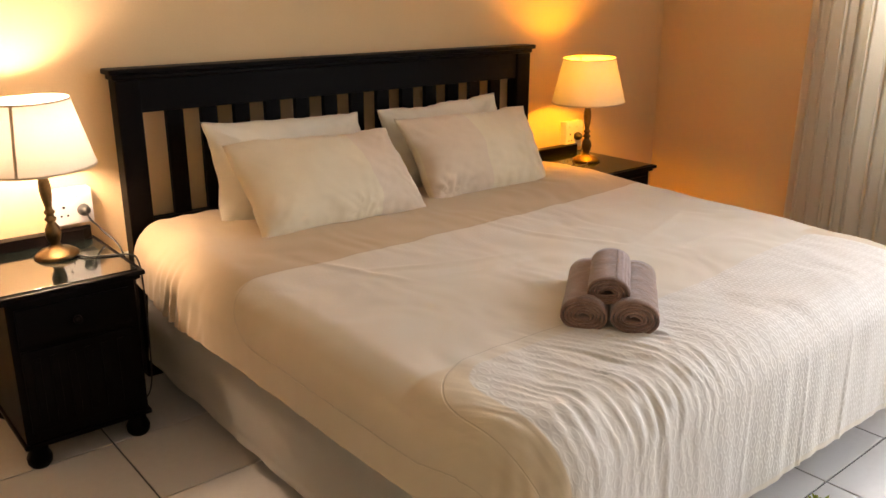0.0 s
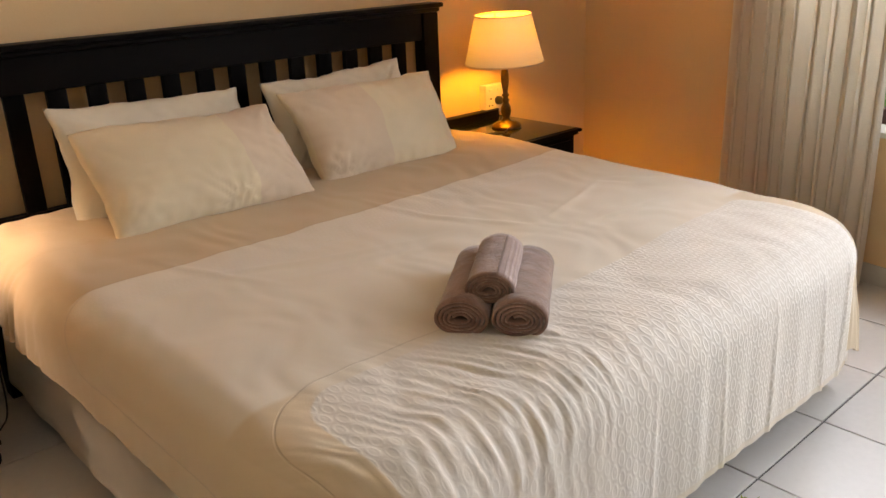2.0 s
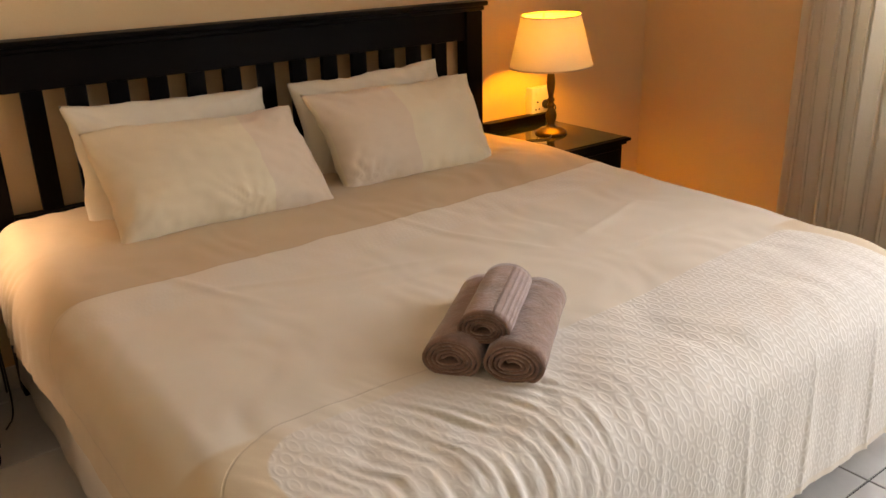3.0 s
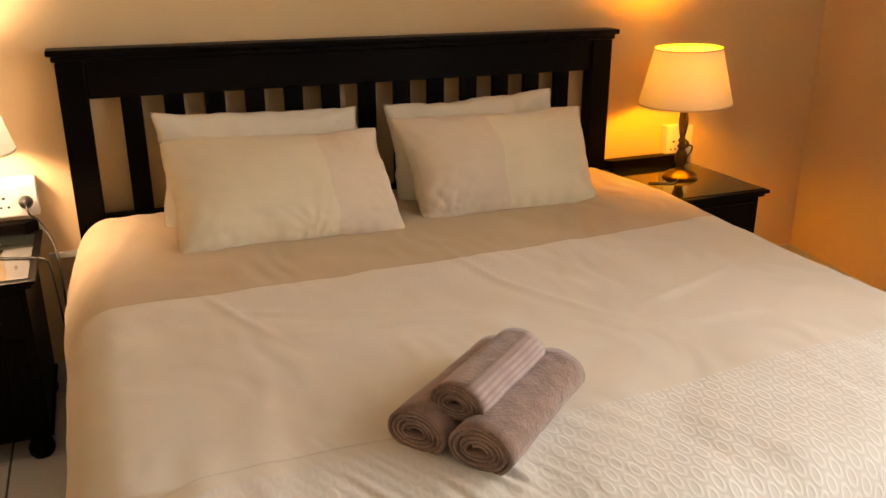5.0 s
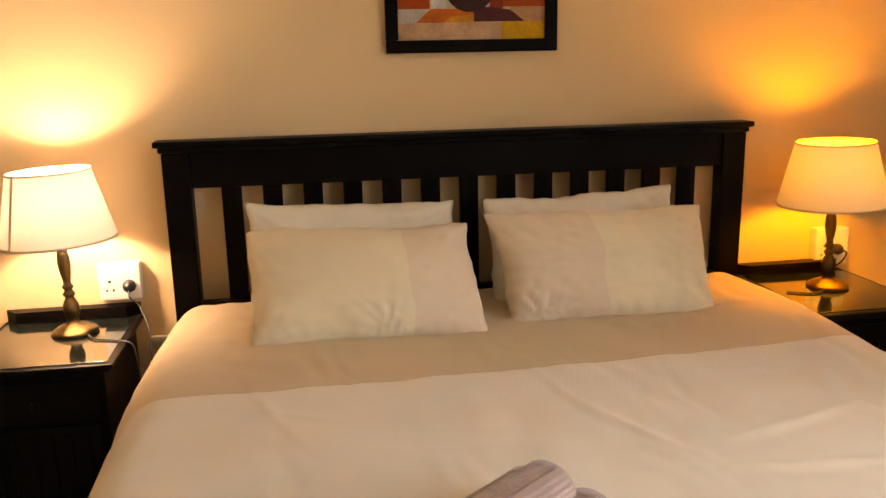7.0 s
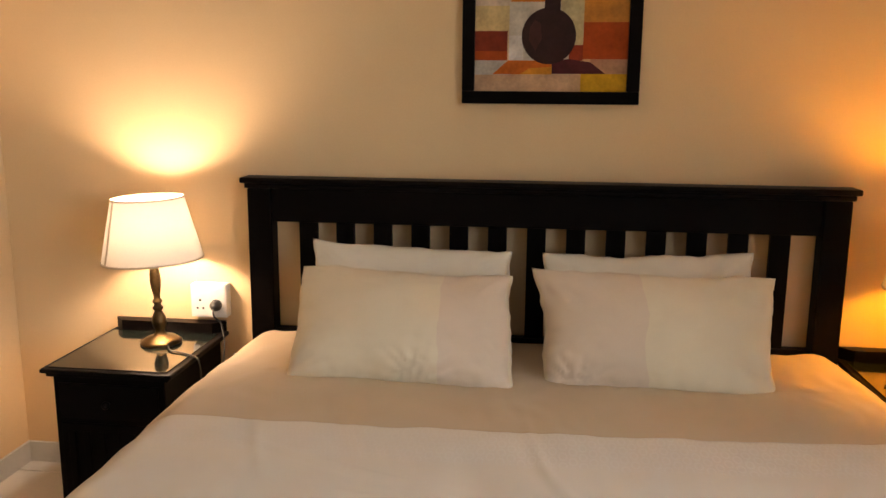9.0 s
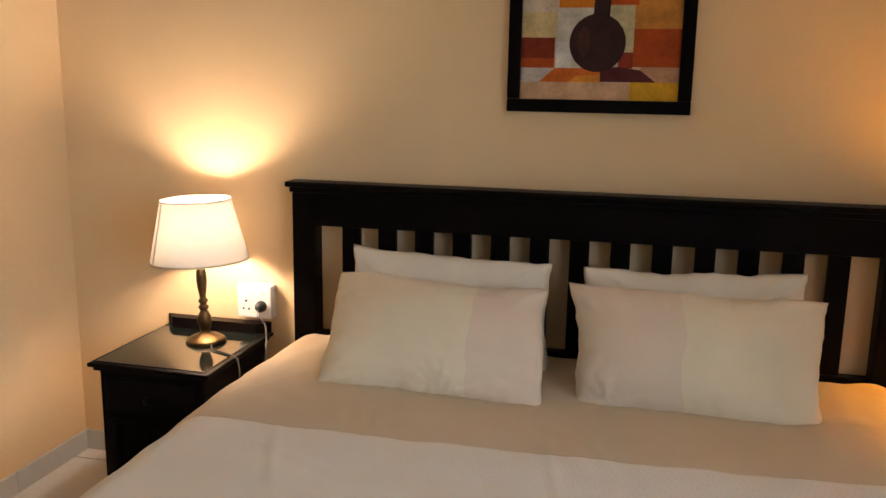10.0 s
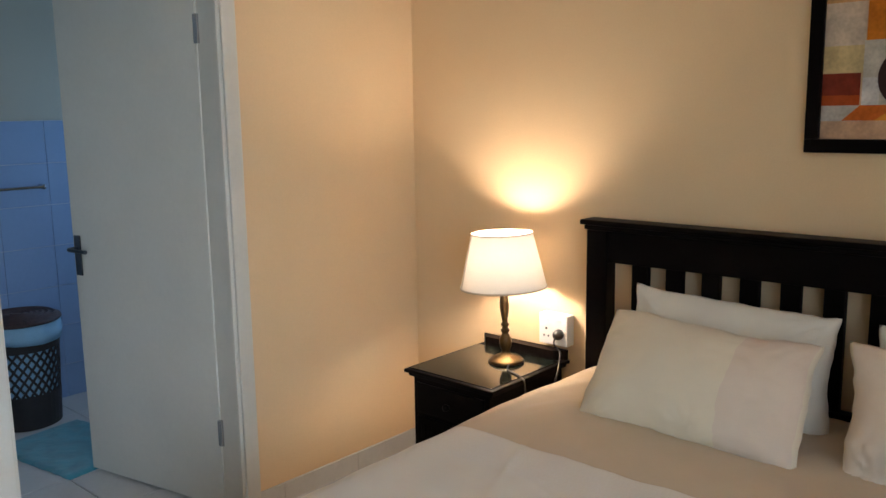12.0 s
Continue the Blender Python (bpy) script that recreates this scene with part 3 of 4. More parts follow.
# ---- pillows ----
def pillow(name, label, width, height, thick, at, lean, turn, roll, band, main, seed, dent=0.0, pulled=()):
    """A stuffed case: two bulged faces that meet in a seam with pulled-out corners; the band is a strip of another cloth."""
    nu, nv = 72, 48
    bm = bmesh.new()
    front, back = {}, {}

    def edge(u, v):
        # outline drawn in between the corners
        x = u * (1 - 0.055 * (1 - v * v) * abs(u)) * width / 2
        z = v * (1 - 0.075 * (1 - u * u) * abs(v)) * height / 2
        return x, z

    for i in range(nu + 1):
        for j in range(nv + 1):
            u, v = -1 + 2 * i / nu, -1 + 2 * j / nv
            x, z = edge(u, v)
            x += 0.012 * noise.noise(Vector((v * 1.7 + seed, u * 0.8, 4.0))) + 0.004 * noise.noise(Vector((v * 6, u * 3, seed)))
            z += 0.013 * noise.noise(Vector((u * 1.9, v * 0.8, seed + 9.0))) + 0.005 * noise.noise(Vector((u * 7, v * 2, seed + 2.0)))
            bulge = ((1 - abs(u) ** 2.6) * (1 - abs(v) ** 2.2)) ** 0.55 if abs(u) < 1 and abs(v) < 1 else 0.0
            rim = max(abs(u), abs(v))
            crease = 0.006 * noise.noise(Vector((u * 2.2 + seed, v * 1.8, seed))) + 0.0024 * noise.noise(Vector((u * 8 + seed, v * 6, seed))) + 0.006 * (rim ** 3) * (1 - rim) * 4 * noise.noise(Vector((u * 9, v * 9 + seed, 2.0)))
            # fine gathers along the lower seam
            crease += 0.0035 * math.exp(-((v + 0.86) / 0.13) ** 2) * noise.noise(Vector((u * 17 + v * 3, v * 4, seed + 6.0)))
            # creases that run in from the corners
            for cu in (-1, 1):
                for cv in (-1, 1):
                    du, dv = (u - cu) * width / 2, (v - cv) * height / 2
                    r, ang = math.hypot(du, dv), math.atan2(dv, du)
                    crease += 0.0060 * math.exp(-((r - 0.09) / 0.06) ** 2) * (1 - 2.4 * abs(noise.noise(Vector((ang * 4.5, r * 5, seed + cu + 3 * cv)))))
            # sharp folds that fan out from a pinch in the lower seam, beside the band
            du, dv = (u - dent) * width / 2, (v + 0.98) * height / 2
            r, ang = math.hypot(du, dv), math.atan2(dv, du)
            fan = min(1.0, r / 0.03) * math.exp(-(r / 0.095) ** 2)
            crease += 0.015 * fan * (0.75 - 2.6 * abs(noise.noise(Vector((ang * 5.2, r * 7, seed)))))
            for cu, cv, px, pz in pulled:
                k = ((1 + cu * u) * (1 + cv * v) / 4) ** 2
                x, z = x + px * k, z + pz * k
            front[i, j] = bm.verts.new((x, -(thick * (0.55 - 0.13 * v) * bulge + crease * (bulge > 0)), z))
            back[i, j] = front[i, j] if bulge == 0 else bm.verts.new((x, thick * 0.45 * bulge, z))
    for i in range(nu):
        for j in range(nv):
            u = -1 + 2 * (i + 0.5) / nu
            for k, g in ((0, front), (1, back)):
                vs = (g[i, j], g[i + 1, j], g[i + 1, j + 1], g[i, j + 1])
                if len(set(vs)) == 4:
                    try:
                        f = bm.faces.new(vs)
                    except ValueError:
                        continue
                    f.material_index = 1 if band and (u > band[0]) and (u < band[1]) else 0
    ob = new(name, finish(bm, name, (main, PILLOW_BAND), True))
    ob.matrix_world = pose(*at, 0, 0, turn) @ pose(0, 0, 0, -lean, roll, 0)
    return tagged(ob, label, "pillow", "pillows on the bed")


pillow("pillow", "white cotton pillow leaning on the headboard behind another", 0.66, 0.40, 0.15, (-0.385, -0.225, 0.722), 17, 0, 1, None, PILLOW_WHITE, 1.3, 0.6, ((1, 1, -0.022, -0.014),))
pillow("pillow", "white cotton pillow tucked behind another at the headboard", 0.64, 0.40, 0.15, (0.345, -0.225, 0.716), 17, 0, -1, None, PILLOW_WHITE, 4.1, -0.6, ((-1, 1, 0.004, -0.004),))
pillow("pillow", "cream pillow with a blush band, propped in front", 0.68, 0.385, 0.17, (-0.375, -0.442, 0.716), 40, -3, 0, (0.36, 0.985), PILLOW, 2.7, 0.16, ((1, 1, -0.036, -0.010), (-1, -1, 0.020, 0.004), (1, -1, 0.006, -0.004)))
pillow("pillow", "cream pillow with a tan band, sagging at one corner", 0.675, 0.385, 0.18, (0.350, -0.410, 0.722), 30, 0, 0, (-0.985, -0.10), PILLOW, 6.2, -0.72, ((-1, 1, -0.020, -0.008), (1, 1, 0.0, -0.022), (1, -1, -0.022, 0.006), (-1, -1, 0.022, 0.0)))


# ---- rolled towels ----
def towel_roll(label, radius, length, at, turn, stripe, squash, seed, spin):
    """A strip of terry wound into a spiral; the roll's axis is local x."""
    ob = thing("rolled_towel", label, "towel", "rolled towels on the bed", at=at, turn=turn)
    turns, segs = 4.6, 210
    slit, inner = 0.20 * radius, 0.003
    thick = 0.105 * radius

    def ring(f, off):
        # wound about a flat core, so the turns are long ovals
        ang = 2 * math.pi * turns * f + spin
        wide = slit + (radius - thick - slit) * f + off
        tall = inner + (radius * squash - thick - inner) * f + off
        k = 1 + 0.03 * noise.noise(Vector((math.cos(ang) * 1.5, math.sin(ang) * 1.5, seed)))
        return math.cos(ang) * wide * k, math.sin(ang) * tall * k - 0.06 * math.cos(ang) ** 2 * radius

    def strip(f0, f1, out, x0, x1, rows):
        bm = bmesh.new()
        count = max(6, int(segs * (f1 - f0)))
        lines = []
        for i in range(count + 1):
            f = f0 + (f1 - f0) * i / count
            row = []
            for side, off in ((0, out[0]), (1, out[1])):
                for j in range(rows + 1):
                    g = j / rows if side == 0 else 1 - j / rows
                    cy, cz = ring(f, off)
                    ends = 0.004 * noise.noise(Vector((f * 9, seed, g)))
                    lump = 1 + 0.035 * noise.noise(Vector((g * 3.5, f * 8, seed)))
                    row.append(bm.verts.new((x0 + (x1 - x0) * g + ends, cy * lump, cz * lump)))
            lines.append(row)
        k = len(lines[0])
        for p, q in zip(lines, lines[1:]):
            for j in range(k):
                bm.faces.new((p[j], p[(j + 1) % k], q[(j + 1) % k], q[j]))
        bm.faces.new(lines[0])
        bm.faces.new(lines[-1])
        return bm

    part("terry", strip(0, 1, (0, thick), -length / 2, length / 2, 14), TOWEL, ob, smooth=True)
    if stripe:
        part("stripe_band", strip(0.935, 0.997, (thick * 0.98, thick + 0.0008), -length / 2 + 0.002, length / 2 - 0.002, 14), TOWEL_BAND, ob, "smooth pale woven border", True)
        for k in range(6):
            f = 0.945 + 0.0088 * k
            part("stripe", strip(f, f + 0.0048, (thick * 0.99, thick + 0.0018), -length / 2 + 0.003, length / 2 - 0.003, 14), TOWEL_STRIPE, ob, "pale woven stripe", True)
    return ob


ROLL = 38.0
ROLL_AT = Vector((-0.250, -1.598, 0.0))
along = Vector((math.cos(radians(ROLL)), math.sin(radians(ROLL)), 0))
across = Vector((-along.y, along.x, 0))
for label, side, up, shift, r, length, stripe, squash, seed, spin in (
    ("taupe terry towel rolled up, lying on the duvet", 0.064, 0.045, -0.005, 0.061, 0.33, False, 0.72, 1.0, 0.4),
    ("taupe terry towel rolled up, lying beside another roll", -0.058, 0.047, -0.005, 0.063, 0.33, False, 0.73, 3.0, 0.9),
    ("taupe terry towel rolled up, on two others, with pale stripes", 0.008, 0.094, 0.0, 0.055, 0.26, True, 0.66, 5.0, 0.0),
):
    c = ROLL_AT + across * side + along * shift
    towel_roll(label, r, length, (c.x, c.y, TOP - 0.020 + up), ROLL, stripe, squash, seed, spin)


# ---- bedside tables ----
STAND = 0.553


def bedside_table(label, x0, x1, front):
    ob = thing("bedside_table", label, "bedside table", "pair of bedside tables", at=((x0 + x1) / 2, 0, 0))
    w = (x1 - x0) / 2
    part("body", box(-w + 0.03, w - 0.03, front + 0.023, -0.03, 0.085, STAND - 0.032, 0.004), DARK_WOOD, ob)
    top = box(-w, w, front, -0.02, STAND - 0.018, STAND - 0.004, 0.005)
    add_box(top, -w + 0.012, w - 0.012, front + 0.012, -0.024, STAND - 0.032, STAND - 0.018, 0.006)
    top_ob = part("top", top, DARK_WOOD_H, ob, "moulded dark wooden top")
    part("glass_inset", box(-w + 0.018, w - 0.018, front + 0.018, -0.075, STAND - 0.0035, STAND, 0.001), GLASS_TOP, top_ob, "polished glass inset")
    rail = extrude_poly([(-w + 0.045, -0.068), (w - 0.045, -0.068), (w - 0.008, -0.030), (w - 0.008, -0.022), (-w + 0.008, -0.022), (-w + 0.008, -0.030)], STAND - 0.0035, STAND + 0.034)
    part("gallery_rail", rail, DARK_WOOD_H, ob)
    part("drawer_front", box(-w + 0.05, w - 0.05, front + 0.0145, front + 0.0225, 0.39, STAND - 0.05, 0.003), DARK_WOOD_H, ob)
    door_front = part("door_front", box(-w + 0.05, w - 0.05, front + 0.0145, front + 0.0225, 0.12, 0.375, 0.003), DARK_WOOD, ob)
    for k in range(6):
        x = -w + 0.075 + k * (2 * w - 0.15) / 5.6
        part("rib", box(x, x + 0.022, front + 0.0095, front + 0.014, 0.145, 0.35, 0.002), DARK_WOOD, door_front)
    for z in (0.445,):
        knob = lathe([(0.006, 0.0), (0.006, 0.010), (0.013, 0.016), (0.012, 0.024), (0.004, 0.027)], 16)
        bmesh.ops.transform(knob, matrix=pose(0, front + 0.0145, z, 90, 0, 0), verts=knob.verts)
        part("knob", knob, DARK_WOOD, ob, smooth=True)
    part("plinth", box(-w + 0.022, w - 0.022, front + 0.015, -0.028, 0.070, 0.0848, 0.004), DARK_WOOD_H, ob)
    for sx in (-1, 1):
        for y in (front + 0.045, -0.07):
            foot = lathe([(0.026, 0.0), (0.034, 0.012), (0.036, 0.03), (0.026, 0.055), (0.030, 0.0695)], 18)
            bmesh.ops.translate(foot, vec=(sx * (w - 0.062), y, 0), verts=foot.verts)
            part("foot", foot, DARK_WOOD, ob, smooth=True)
    return ob


bedside_table("espresso wooden bedside table beside the bathroom wall", -1.487, -1.068, -0.495)
bedside_table("espresso wooden bedside table near the curtained window", 0.972, 1.392, -0.535)


# ---- lamps ----
def table_lamp(label, spot, bulb, seam_turn, size, lean):
    ob = thing("table_lamp", label, "lamp", "pair of bedside lamps", at=(*spot, STAND))
    prof = [(0.0000, 0.000), (0.0658, 0.000), (0.0677, 0.006), (0.0620, 0.013), (0.0564, 0.016), (0.0489, 0.022), (0.0240, 0.028), (0.0176, 0.036), (0.0152, 0.044), (0.0208, 0.058), (0.0240, 0.075), (0.0216, 0.092), (0.0144, 0.106), (0.0112, 0.112), (0.0168, 0.118), (0.0176, 0.124), (0.0120, 0.130), (0.0112, 0.136), (0.0160, 0.141), (0.0160, 0.147), (0.0104, 0.153), (0.0112, 0.165), (0.0160, 0.190), (0.0184, 0.214), (0.0168, 0.238), (0.0120, 0.262), (0.0096, 0.276), (0.0112, 0.281), (0.0112, 0.288), (0.0080, 0.292), (0.0080, 0.330)]
    part("base", lathe(prof, 40), BRONZE, ob, "turned antique bronze base", True)
    z0, z1, r0, r1 = 0.287, 0.488, 0.168 * size, 0.119 * size
    cone = lathe([(r0 + (r1 - r0) * i / 8, z0 + (z1 - z0) * i / 8) for i in range(9)], 64, False)
    shade = part("shade", cone, SHADE, ob, "cream fabric cone shade", True)
    for r, z in ((r0, z0), (r1, z1)):
        part("shade_rim", lathe([(r - 0.002, z - 0.003), (r + 0.0015, z - 0.003), (r + 0.0015, z + 0.003), (r - 0.002, z + 0.003), (r - 0.002, z - 0.003)], 64, False), SHADE_TRIM, shade)
    seam = bmesh.new()
    c, s = math.cos(radians(seam_turn)), math.sin(radians(seam_turn))
    add_box(seam, -0.0045, 0.0045, -0.0008, 0.0012, 0, math.hypot(z1 - z0, r0 - r1))
    bmesh.ops.transform(seam, matrix=Matrix.Translation((r0 * c, r0 * s, z0)) @ Matrix.Rotation(radians(seam_turn - 90), 4, "Z") @ Matrix.Rotation(math.atan((r0 - r1) / (z1 - z0)), 4, "X"), verts=seam.verts)
    part("seam", seam, SHADE_TRIM, shade)
    part("socket", lathe([(0.012, 0.318), (0.019, 0.322), (0.019, 0.352), (0.015, 0.355)], 20), BLACK_PLASTIC, ob, smooth=True)
    glow = bmesh.new()
    bmesh.ops.create_icosphere(glow, subdivisions=2, radius=0.042)
    for v in glow.verts:
        if v.co.z < 0:
            v.co.z *= 1.35
            k = 1 + 0.60 * v.co.z / 0.057
            v.co.x, v.co.y = v.co.x * k, v.co.y * k
    bmesh.ops.translate(glow, vec=(0, 0, 0.395), verts=glow.verts)
    part("bulb", glow, bulb, ob, "lit bulb", True)
    for k in range(3):
        t = 2 * math.pi * k / 3
        part("shade_strut", tube([(0.016 * math.cos(t), 0.016 * math.sin(t), 0.336), (0.10 * math.cos(t), 0.10 * math.sin(t), 0.30), ((r0 - 0.002) * math.cos(t), (r0 - 0.002) * math.sin(t), 0.290)], 0.0016, 5), BRONZE, shade)
    ob.matrix_world = pose(*spot, STAND, 0, lean, 0)
    return ob


table_lamp("lit table lamp with bronze base and bright cream shade", LEFT_LAMP, BULB_LEFT, 232, 0.955, -2.2)
table_lamp("lit amber table lamp with bronze base and cream shade", RIGHT_LAMP, BULB_RIGHT, 60, 1.02, -1.8)


# ---- sockets and leads ----
def wall_socket(label, x0, x1, z0, z1, plug_x, deep):
    ob = thing("wall_socket", label, "wall socket", at=(0, 0, 0))
    part("box", box(x0, x1, -deep, -0.0005, z0, z1, 0.006), PLASTIC, ob)
    w, h = x1 - x0, z1 - z0
    for fx in (0.27, 0.70):
        for fz in (0.80,):
            part("switch", box(x0 + fx * w - 0.012, x0 + fx * w + 0.012, -deep - 0.004, -deep - 0.0003, z0 + fz * h - 0.006, z0 + fz * h + 0.006, 0.002), PLASTIC, ob)
    for fx, fz, r in ((0.27, 0.52, 0.0048), (0.19, 0.28, 0.0038), (0.35, 0.28, 0.0038)):
        hole = lathe([(r, 0), (r, 0.0012)], 12)
        bmesh.ops.transform(hole, matrix=pose(x0 + fx * w, -deep - 0.0003, z0 + fz * h, 90, 0, 0), verts=hole.verts)
        part("pin_hole", hole, BLACK_PLASTIC, ob)
    return ob


wall_socket("white double wall socket box above the bedside table", -1.193, -1.064, 0.603, 0.722, -1.09, 0.048)
wall_socket("white wall socket box behind the amber lamp", 1.285, 1.415, 0.566, 0.702, 1.33, 0.042)


def plug_lead(label, at, points):
    ob = thing("plug", label, "plug", at=at)
    body = lathe([(0.019, 0), (0.021, 0.006), (0.019, 0.020), (0.011, 0.032), (0.006, 0.036)], 20)
    bmesh.ops.transform(body, matrix=pose(0, 0, 0, 90, 0, 0), verts=body.verts)
    part("plug_body", body, BLACK_PLASTIC, ob, smooth=True)
    part("lead", tube([Vector(p) - Vector(at) for p in points], 0.0032), BLACK_PLASTIC, ob, smooth=True)


plug_lead("black lamp plug in the socket with its lead", (-1.098, -0.0485, 0.650), [(-1.098, -0.080, 0.646), (-1.092, -0.100, 0.620), (-1.070, -0.085, 0.600), (-1.055, -0.11, 0.572), (-1.030, -0.16, 0.545), (-1.020, -0.22, 0.45), (-1.022, -0.25, 0.30), (-1.02, -0.22, 0.10)])
plug_lead("black lamp plug with a looped lead behind the lamp", (1.365, -0.0425, 0.625), [(1.365, -0.075, 0.625), (1.36, -0.12, 0.632), (1.32, -0.15, 0.605), (1.27, -0.16, 0.585), (1.23, -0.19, 0.572), (1.21, -0.205, 0.562)])
cord = new("lamp_lead", finish(tube([(-1.190, -0.245, STAND + 0.006), (-1.165, -0.29, STAND + 0.004), (-1.12, -0.30, STAND + 0.0035), (-1.06, -0.33, STAND + 0.0035), (-1.037, -0.35, STAND - 0.003), (-1.030, -0.355, 0.45), (-1.024, -0.33, 0.25), (-1.02, -0.30, 0.06), (-1.05, -0.27, 0.006)], 0.0028), "lamp_lead", BLACK_PLASTIC, True))
tagged(cord, "thin black lead hanging off the bedside table", "cable")
cord = new("lamp_lead", finish(tube([(1.15, -0.31, STAND + 0.006), (1.11, -0.34, STAND + 0.004), (1.07, -0.33, STAND + 0.0035), (1.02, -0.30, STAND + 0.0035)], 0.0028), "lamp_lead", BLACK_PLASTIC, True))
tagged(cord, "thin black lead lying on the bedside table", "cable")


# ---- picture ----
PX0, PX1, PZ0, PZ1, PW = -0.252, 0.309, 1.349, 2.03, 0.040
picture = thing("framed_painting", "dark-framed abstract painting of a brown vase in orange blocks", "painting")
for x0, x1, z0, z1 in ((PX0, PX1, PZ0, PZ0 + PW), (PX0, PX1, PZ1 - PW, PZ1), (PX0, PX0 + PW, PZ0 + PW, PZ1 - PW), (PX1 - PW, PX1, PZ0 + PW, PZ1 - PW)):
    part("frame_bar", box(x0, x1, -0.028, -0.004, z0, z1, 0.004), DARK_WOOD_H, picture)
canvas = part("canvas", box(PX0 + PW, PX1 - PW, -0.012, -0.006, PZ0 + PW, PZ1 - PW), paint((0.62, 0.42, 0.24)), picture)
CW, CH = PX1 - PX0 - 2 * PW, PZ1 - PZ0 - 2 * PW
layer = 0


def patch(name, outline, colour):
    """A flat patch of paint; outline in fractions of the canvas's width, from its lower left corner."""
    global layer
    layer += 1
    bm = bmesh.new()
    y = -0.0122 - 0.00015 * layer
    pts = [(PX0 + PW + u * CW, PZ0 + PW + v * CW) for u, v in outline]
    bm.faces.new([bm.verts.new((x, y, z)) for x, z in pts])
    bmesh.ops.triangulate(bm, faces=bm.faces)
    part(name, bm, paint(colour), canvas)


def rect(u0, u1, v0, v1):
    return [(u0, v0), (u1, v0), (u1, v1), (u0, v1)]


patch("paint_patch", rect(0, 0.70, 0, 0.107), (0.56, 0.34, 0.20))
patch("paint_patch", rect(0.70, 1, 0, 0.115), (0.58, 0.30, 0.02))
patch("paint_patch", rect(0, 0.24, 0.107, 0.20), (0.50, 0.45, 0.38))
patch("paint_patch", rect(0.76, 1, 0.115, 0.21), (0.46, 0.24, 0.14))
patch("paint_patch", rect(0, 0.215, 0.20, 0.39), (0.20, 0.030, 0.014))
patch("paint_patch", rect(0, 0.215, 0.20, 0.26), (0.36, 0.060, 0.012))
patch("paint_patch", rect(0, 0.225, 0.39, 0.55), (0.56, 0.42, 0.20))
patch("paint_patch", rect(0, 0.23, 0.55, 0.80), (0.56, 0.44, 0.32))
patch("paint_patch", rect(0.225, 0.71, 0.20, 0.575), (0.52, 0.47, 0.38))
patch("paint_patch", rect(0.56, 0.71, 0.28, 0.59), (0.50, 0.43, 0.24))
patch("paint_patch", rect(0.225, 0.32, 0.20, 0.36), (0.60, 0.57, 0.52))
patch("paint_patch", rect(0.71, 1, 0.21, 0.445), (0.38, 0.060, 0.012))
patch("paint_patch", rect(0.71, 1, 0.445, 0.80), (0.52, 0.21, 0.04))
patch("paint_patch", rect(0.235, 0.46, 0.575, 0.80), (0.56, 0.17, 0.015))
patch("paint_patch", rect(0.54, 0.73, 0.59, 0.72), (0.50, 0.075, 0.012))
patch("paint_patch", rect(0.46, 0.73, 0.72, 0.80), (0.42, 0.14, 0.04))
patch("paint_patch", rect(0, 0.46, 0.80, 1.255), (0.54, 0.30, 0.12))
patch("paint_patch", rect(0.46, 1, 0.80, 1.255), (0.56, 0.40, 0.20))
patch("paint_patch", rect(0.62, 0.71, 0.20, 0.30), (0.24, 0.035, 0.015))
patch("paint_patch", [(0.12, 0.110), (0.51, 0.110), (0.51, 0.20), (0.22, 0.20)], (0.56, 0.13, 0.02))
patch("paint_patch", [(0.30, 0.110), (0.51, 0.110), (0.51, 0.16), (0.36, 0.15)], (0.60, 0.24, 0.03))
patch("paint_patch", [(0.51, 0.115), (0.86, 0.115), (0.76, 0.19), (0.62, 0.21), (0.51, 0.20)], (0.085, 0.018, 0.020))
patch("vase_shape", [(0.485 + 0.177 * math.cos(2 * math.pi * k / 48), 0.357 + 0.181 * math.sin(2 * math.pi * k / 48)) for k in range(48)], (0.040, 0.017, 0.015))
patch("vase_shape", [(0.355, 0.33), (0.40, 0.26), (0.44, 0.34), (0.43, 0.44), (0.39, 0.46), (0.36, 0.41)], (0.070, 0.026, 0.020))
patch("vase_shape", [(0.452, 0.52), (0.555, 0.52), (0.548, 0.56), (0.548, 0.655), (0.56, 0.665), (0.448, 0.665), (0.458, 0.655), (0.458, 0.56)], (0.034, 0.015, 0.015))
twigs = random.Random(11)
for k in range(9):
    u, lean, up = 0.47 + 0.008 * k, (k - 4) * 0.055, twigs.uniform(0.16, 0.30)
    patch("twig", [(u, 0.664), (u + 0.006, 0.664), (u + lean + 0.004, 0.664 + up), (u + lean, 0.664 + up)], (0.13, 0.035, 0.018))
    for _ in range(4):
        f = twigs.uniform(0.25, 1.0)
        cu, cv, r = u + lean * f + twigs.uniform(-0.02, 0.02), 0.664 + up * f, twigs.uniform(0.008, 0.018)
        patch("blossom", [(cu + r * math.cos(t), cv + r * math.sin(t)) for t in (0.3, 1.4, 2.4, 3.6, 4.7, 5.6)], (0.40, 0.16, 0.10) if k % 2 else (0.22, 0.05, 0.03))


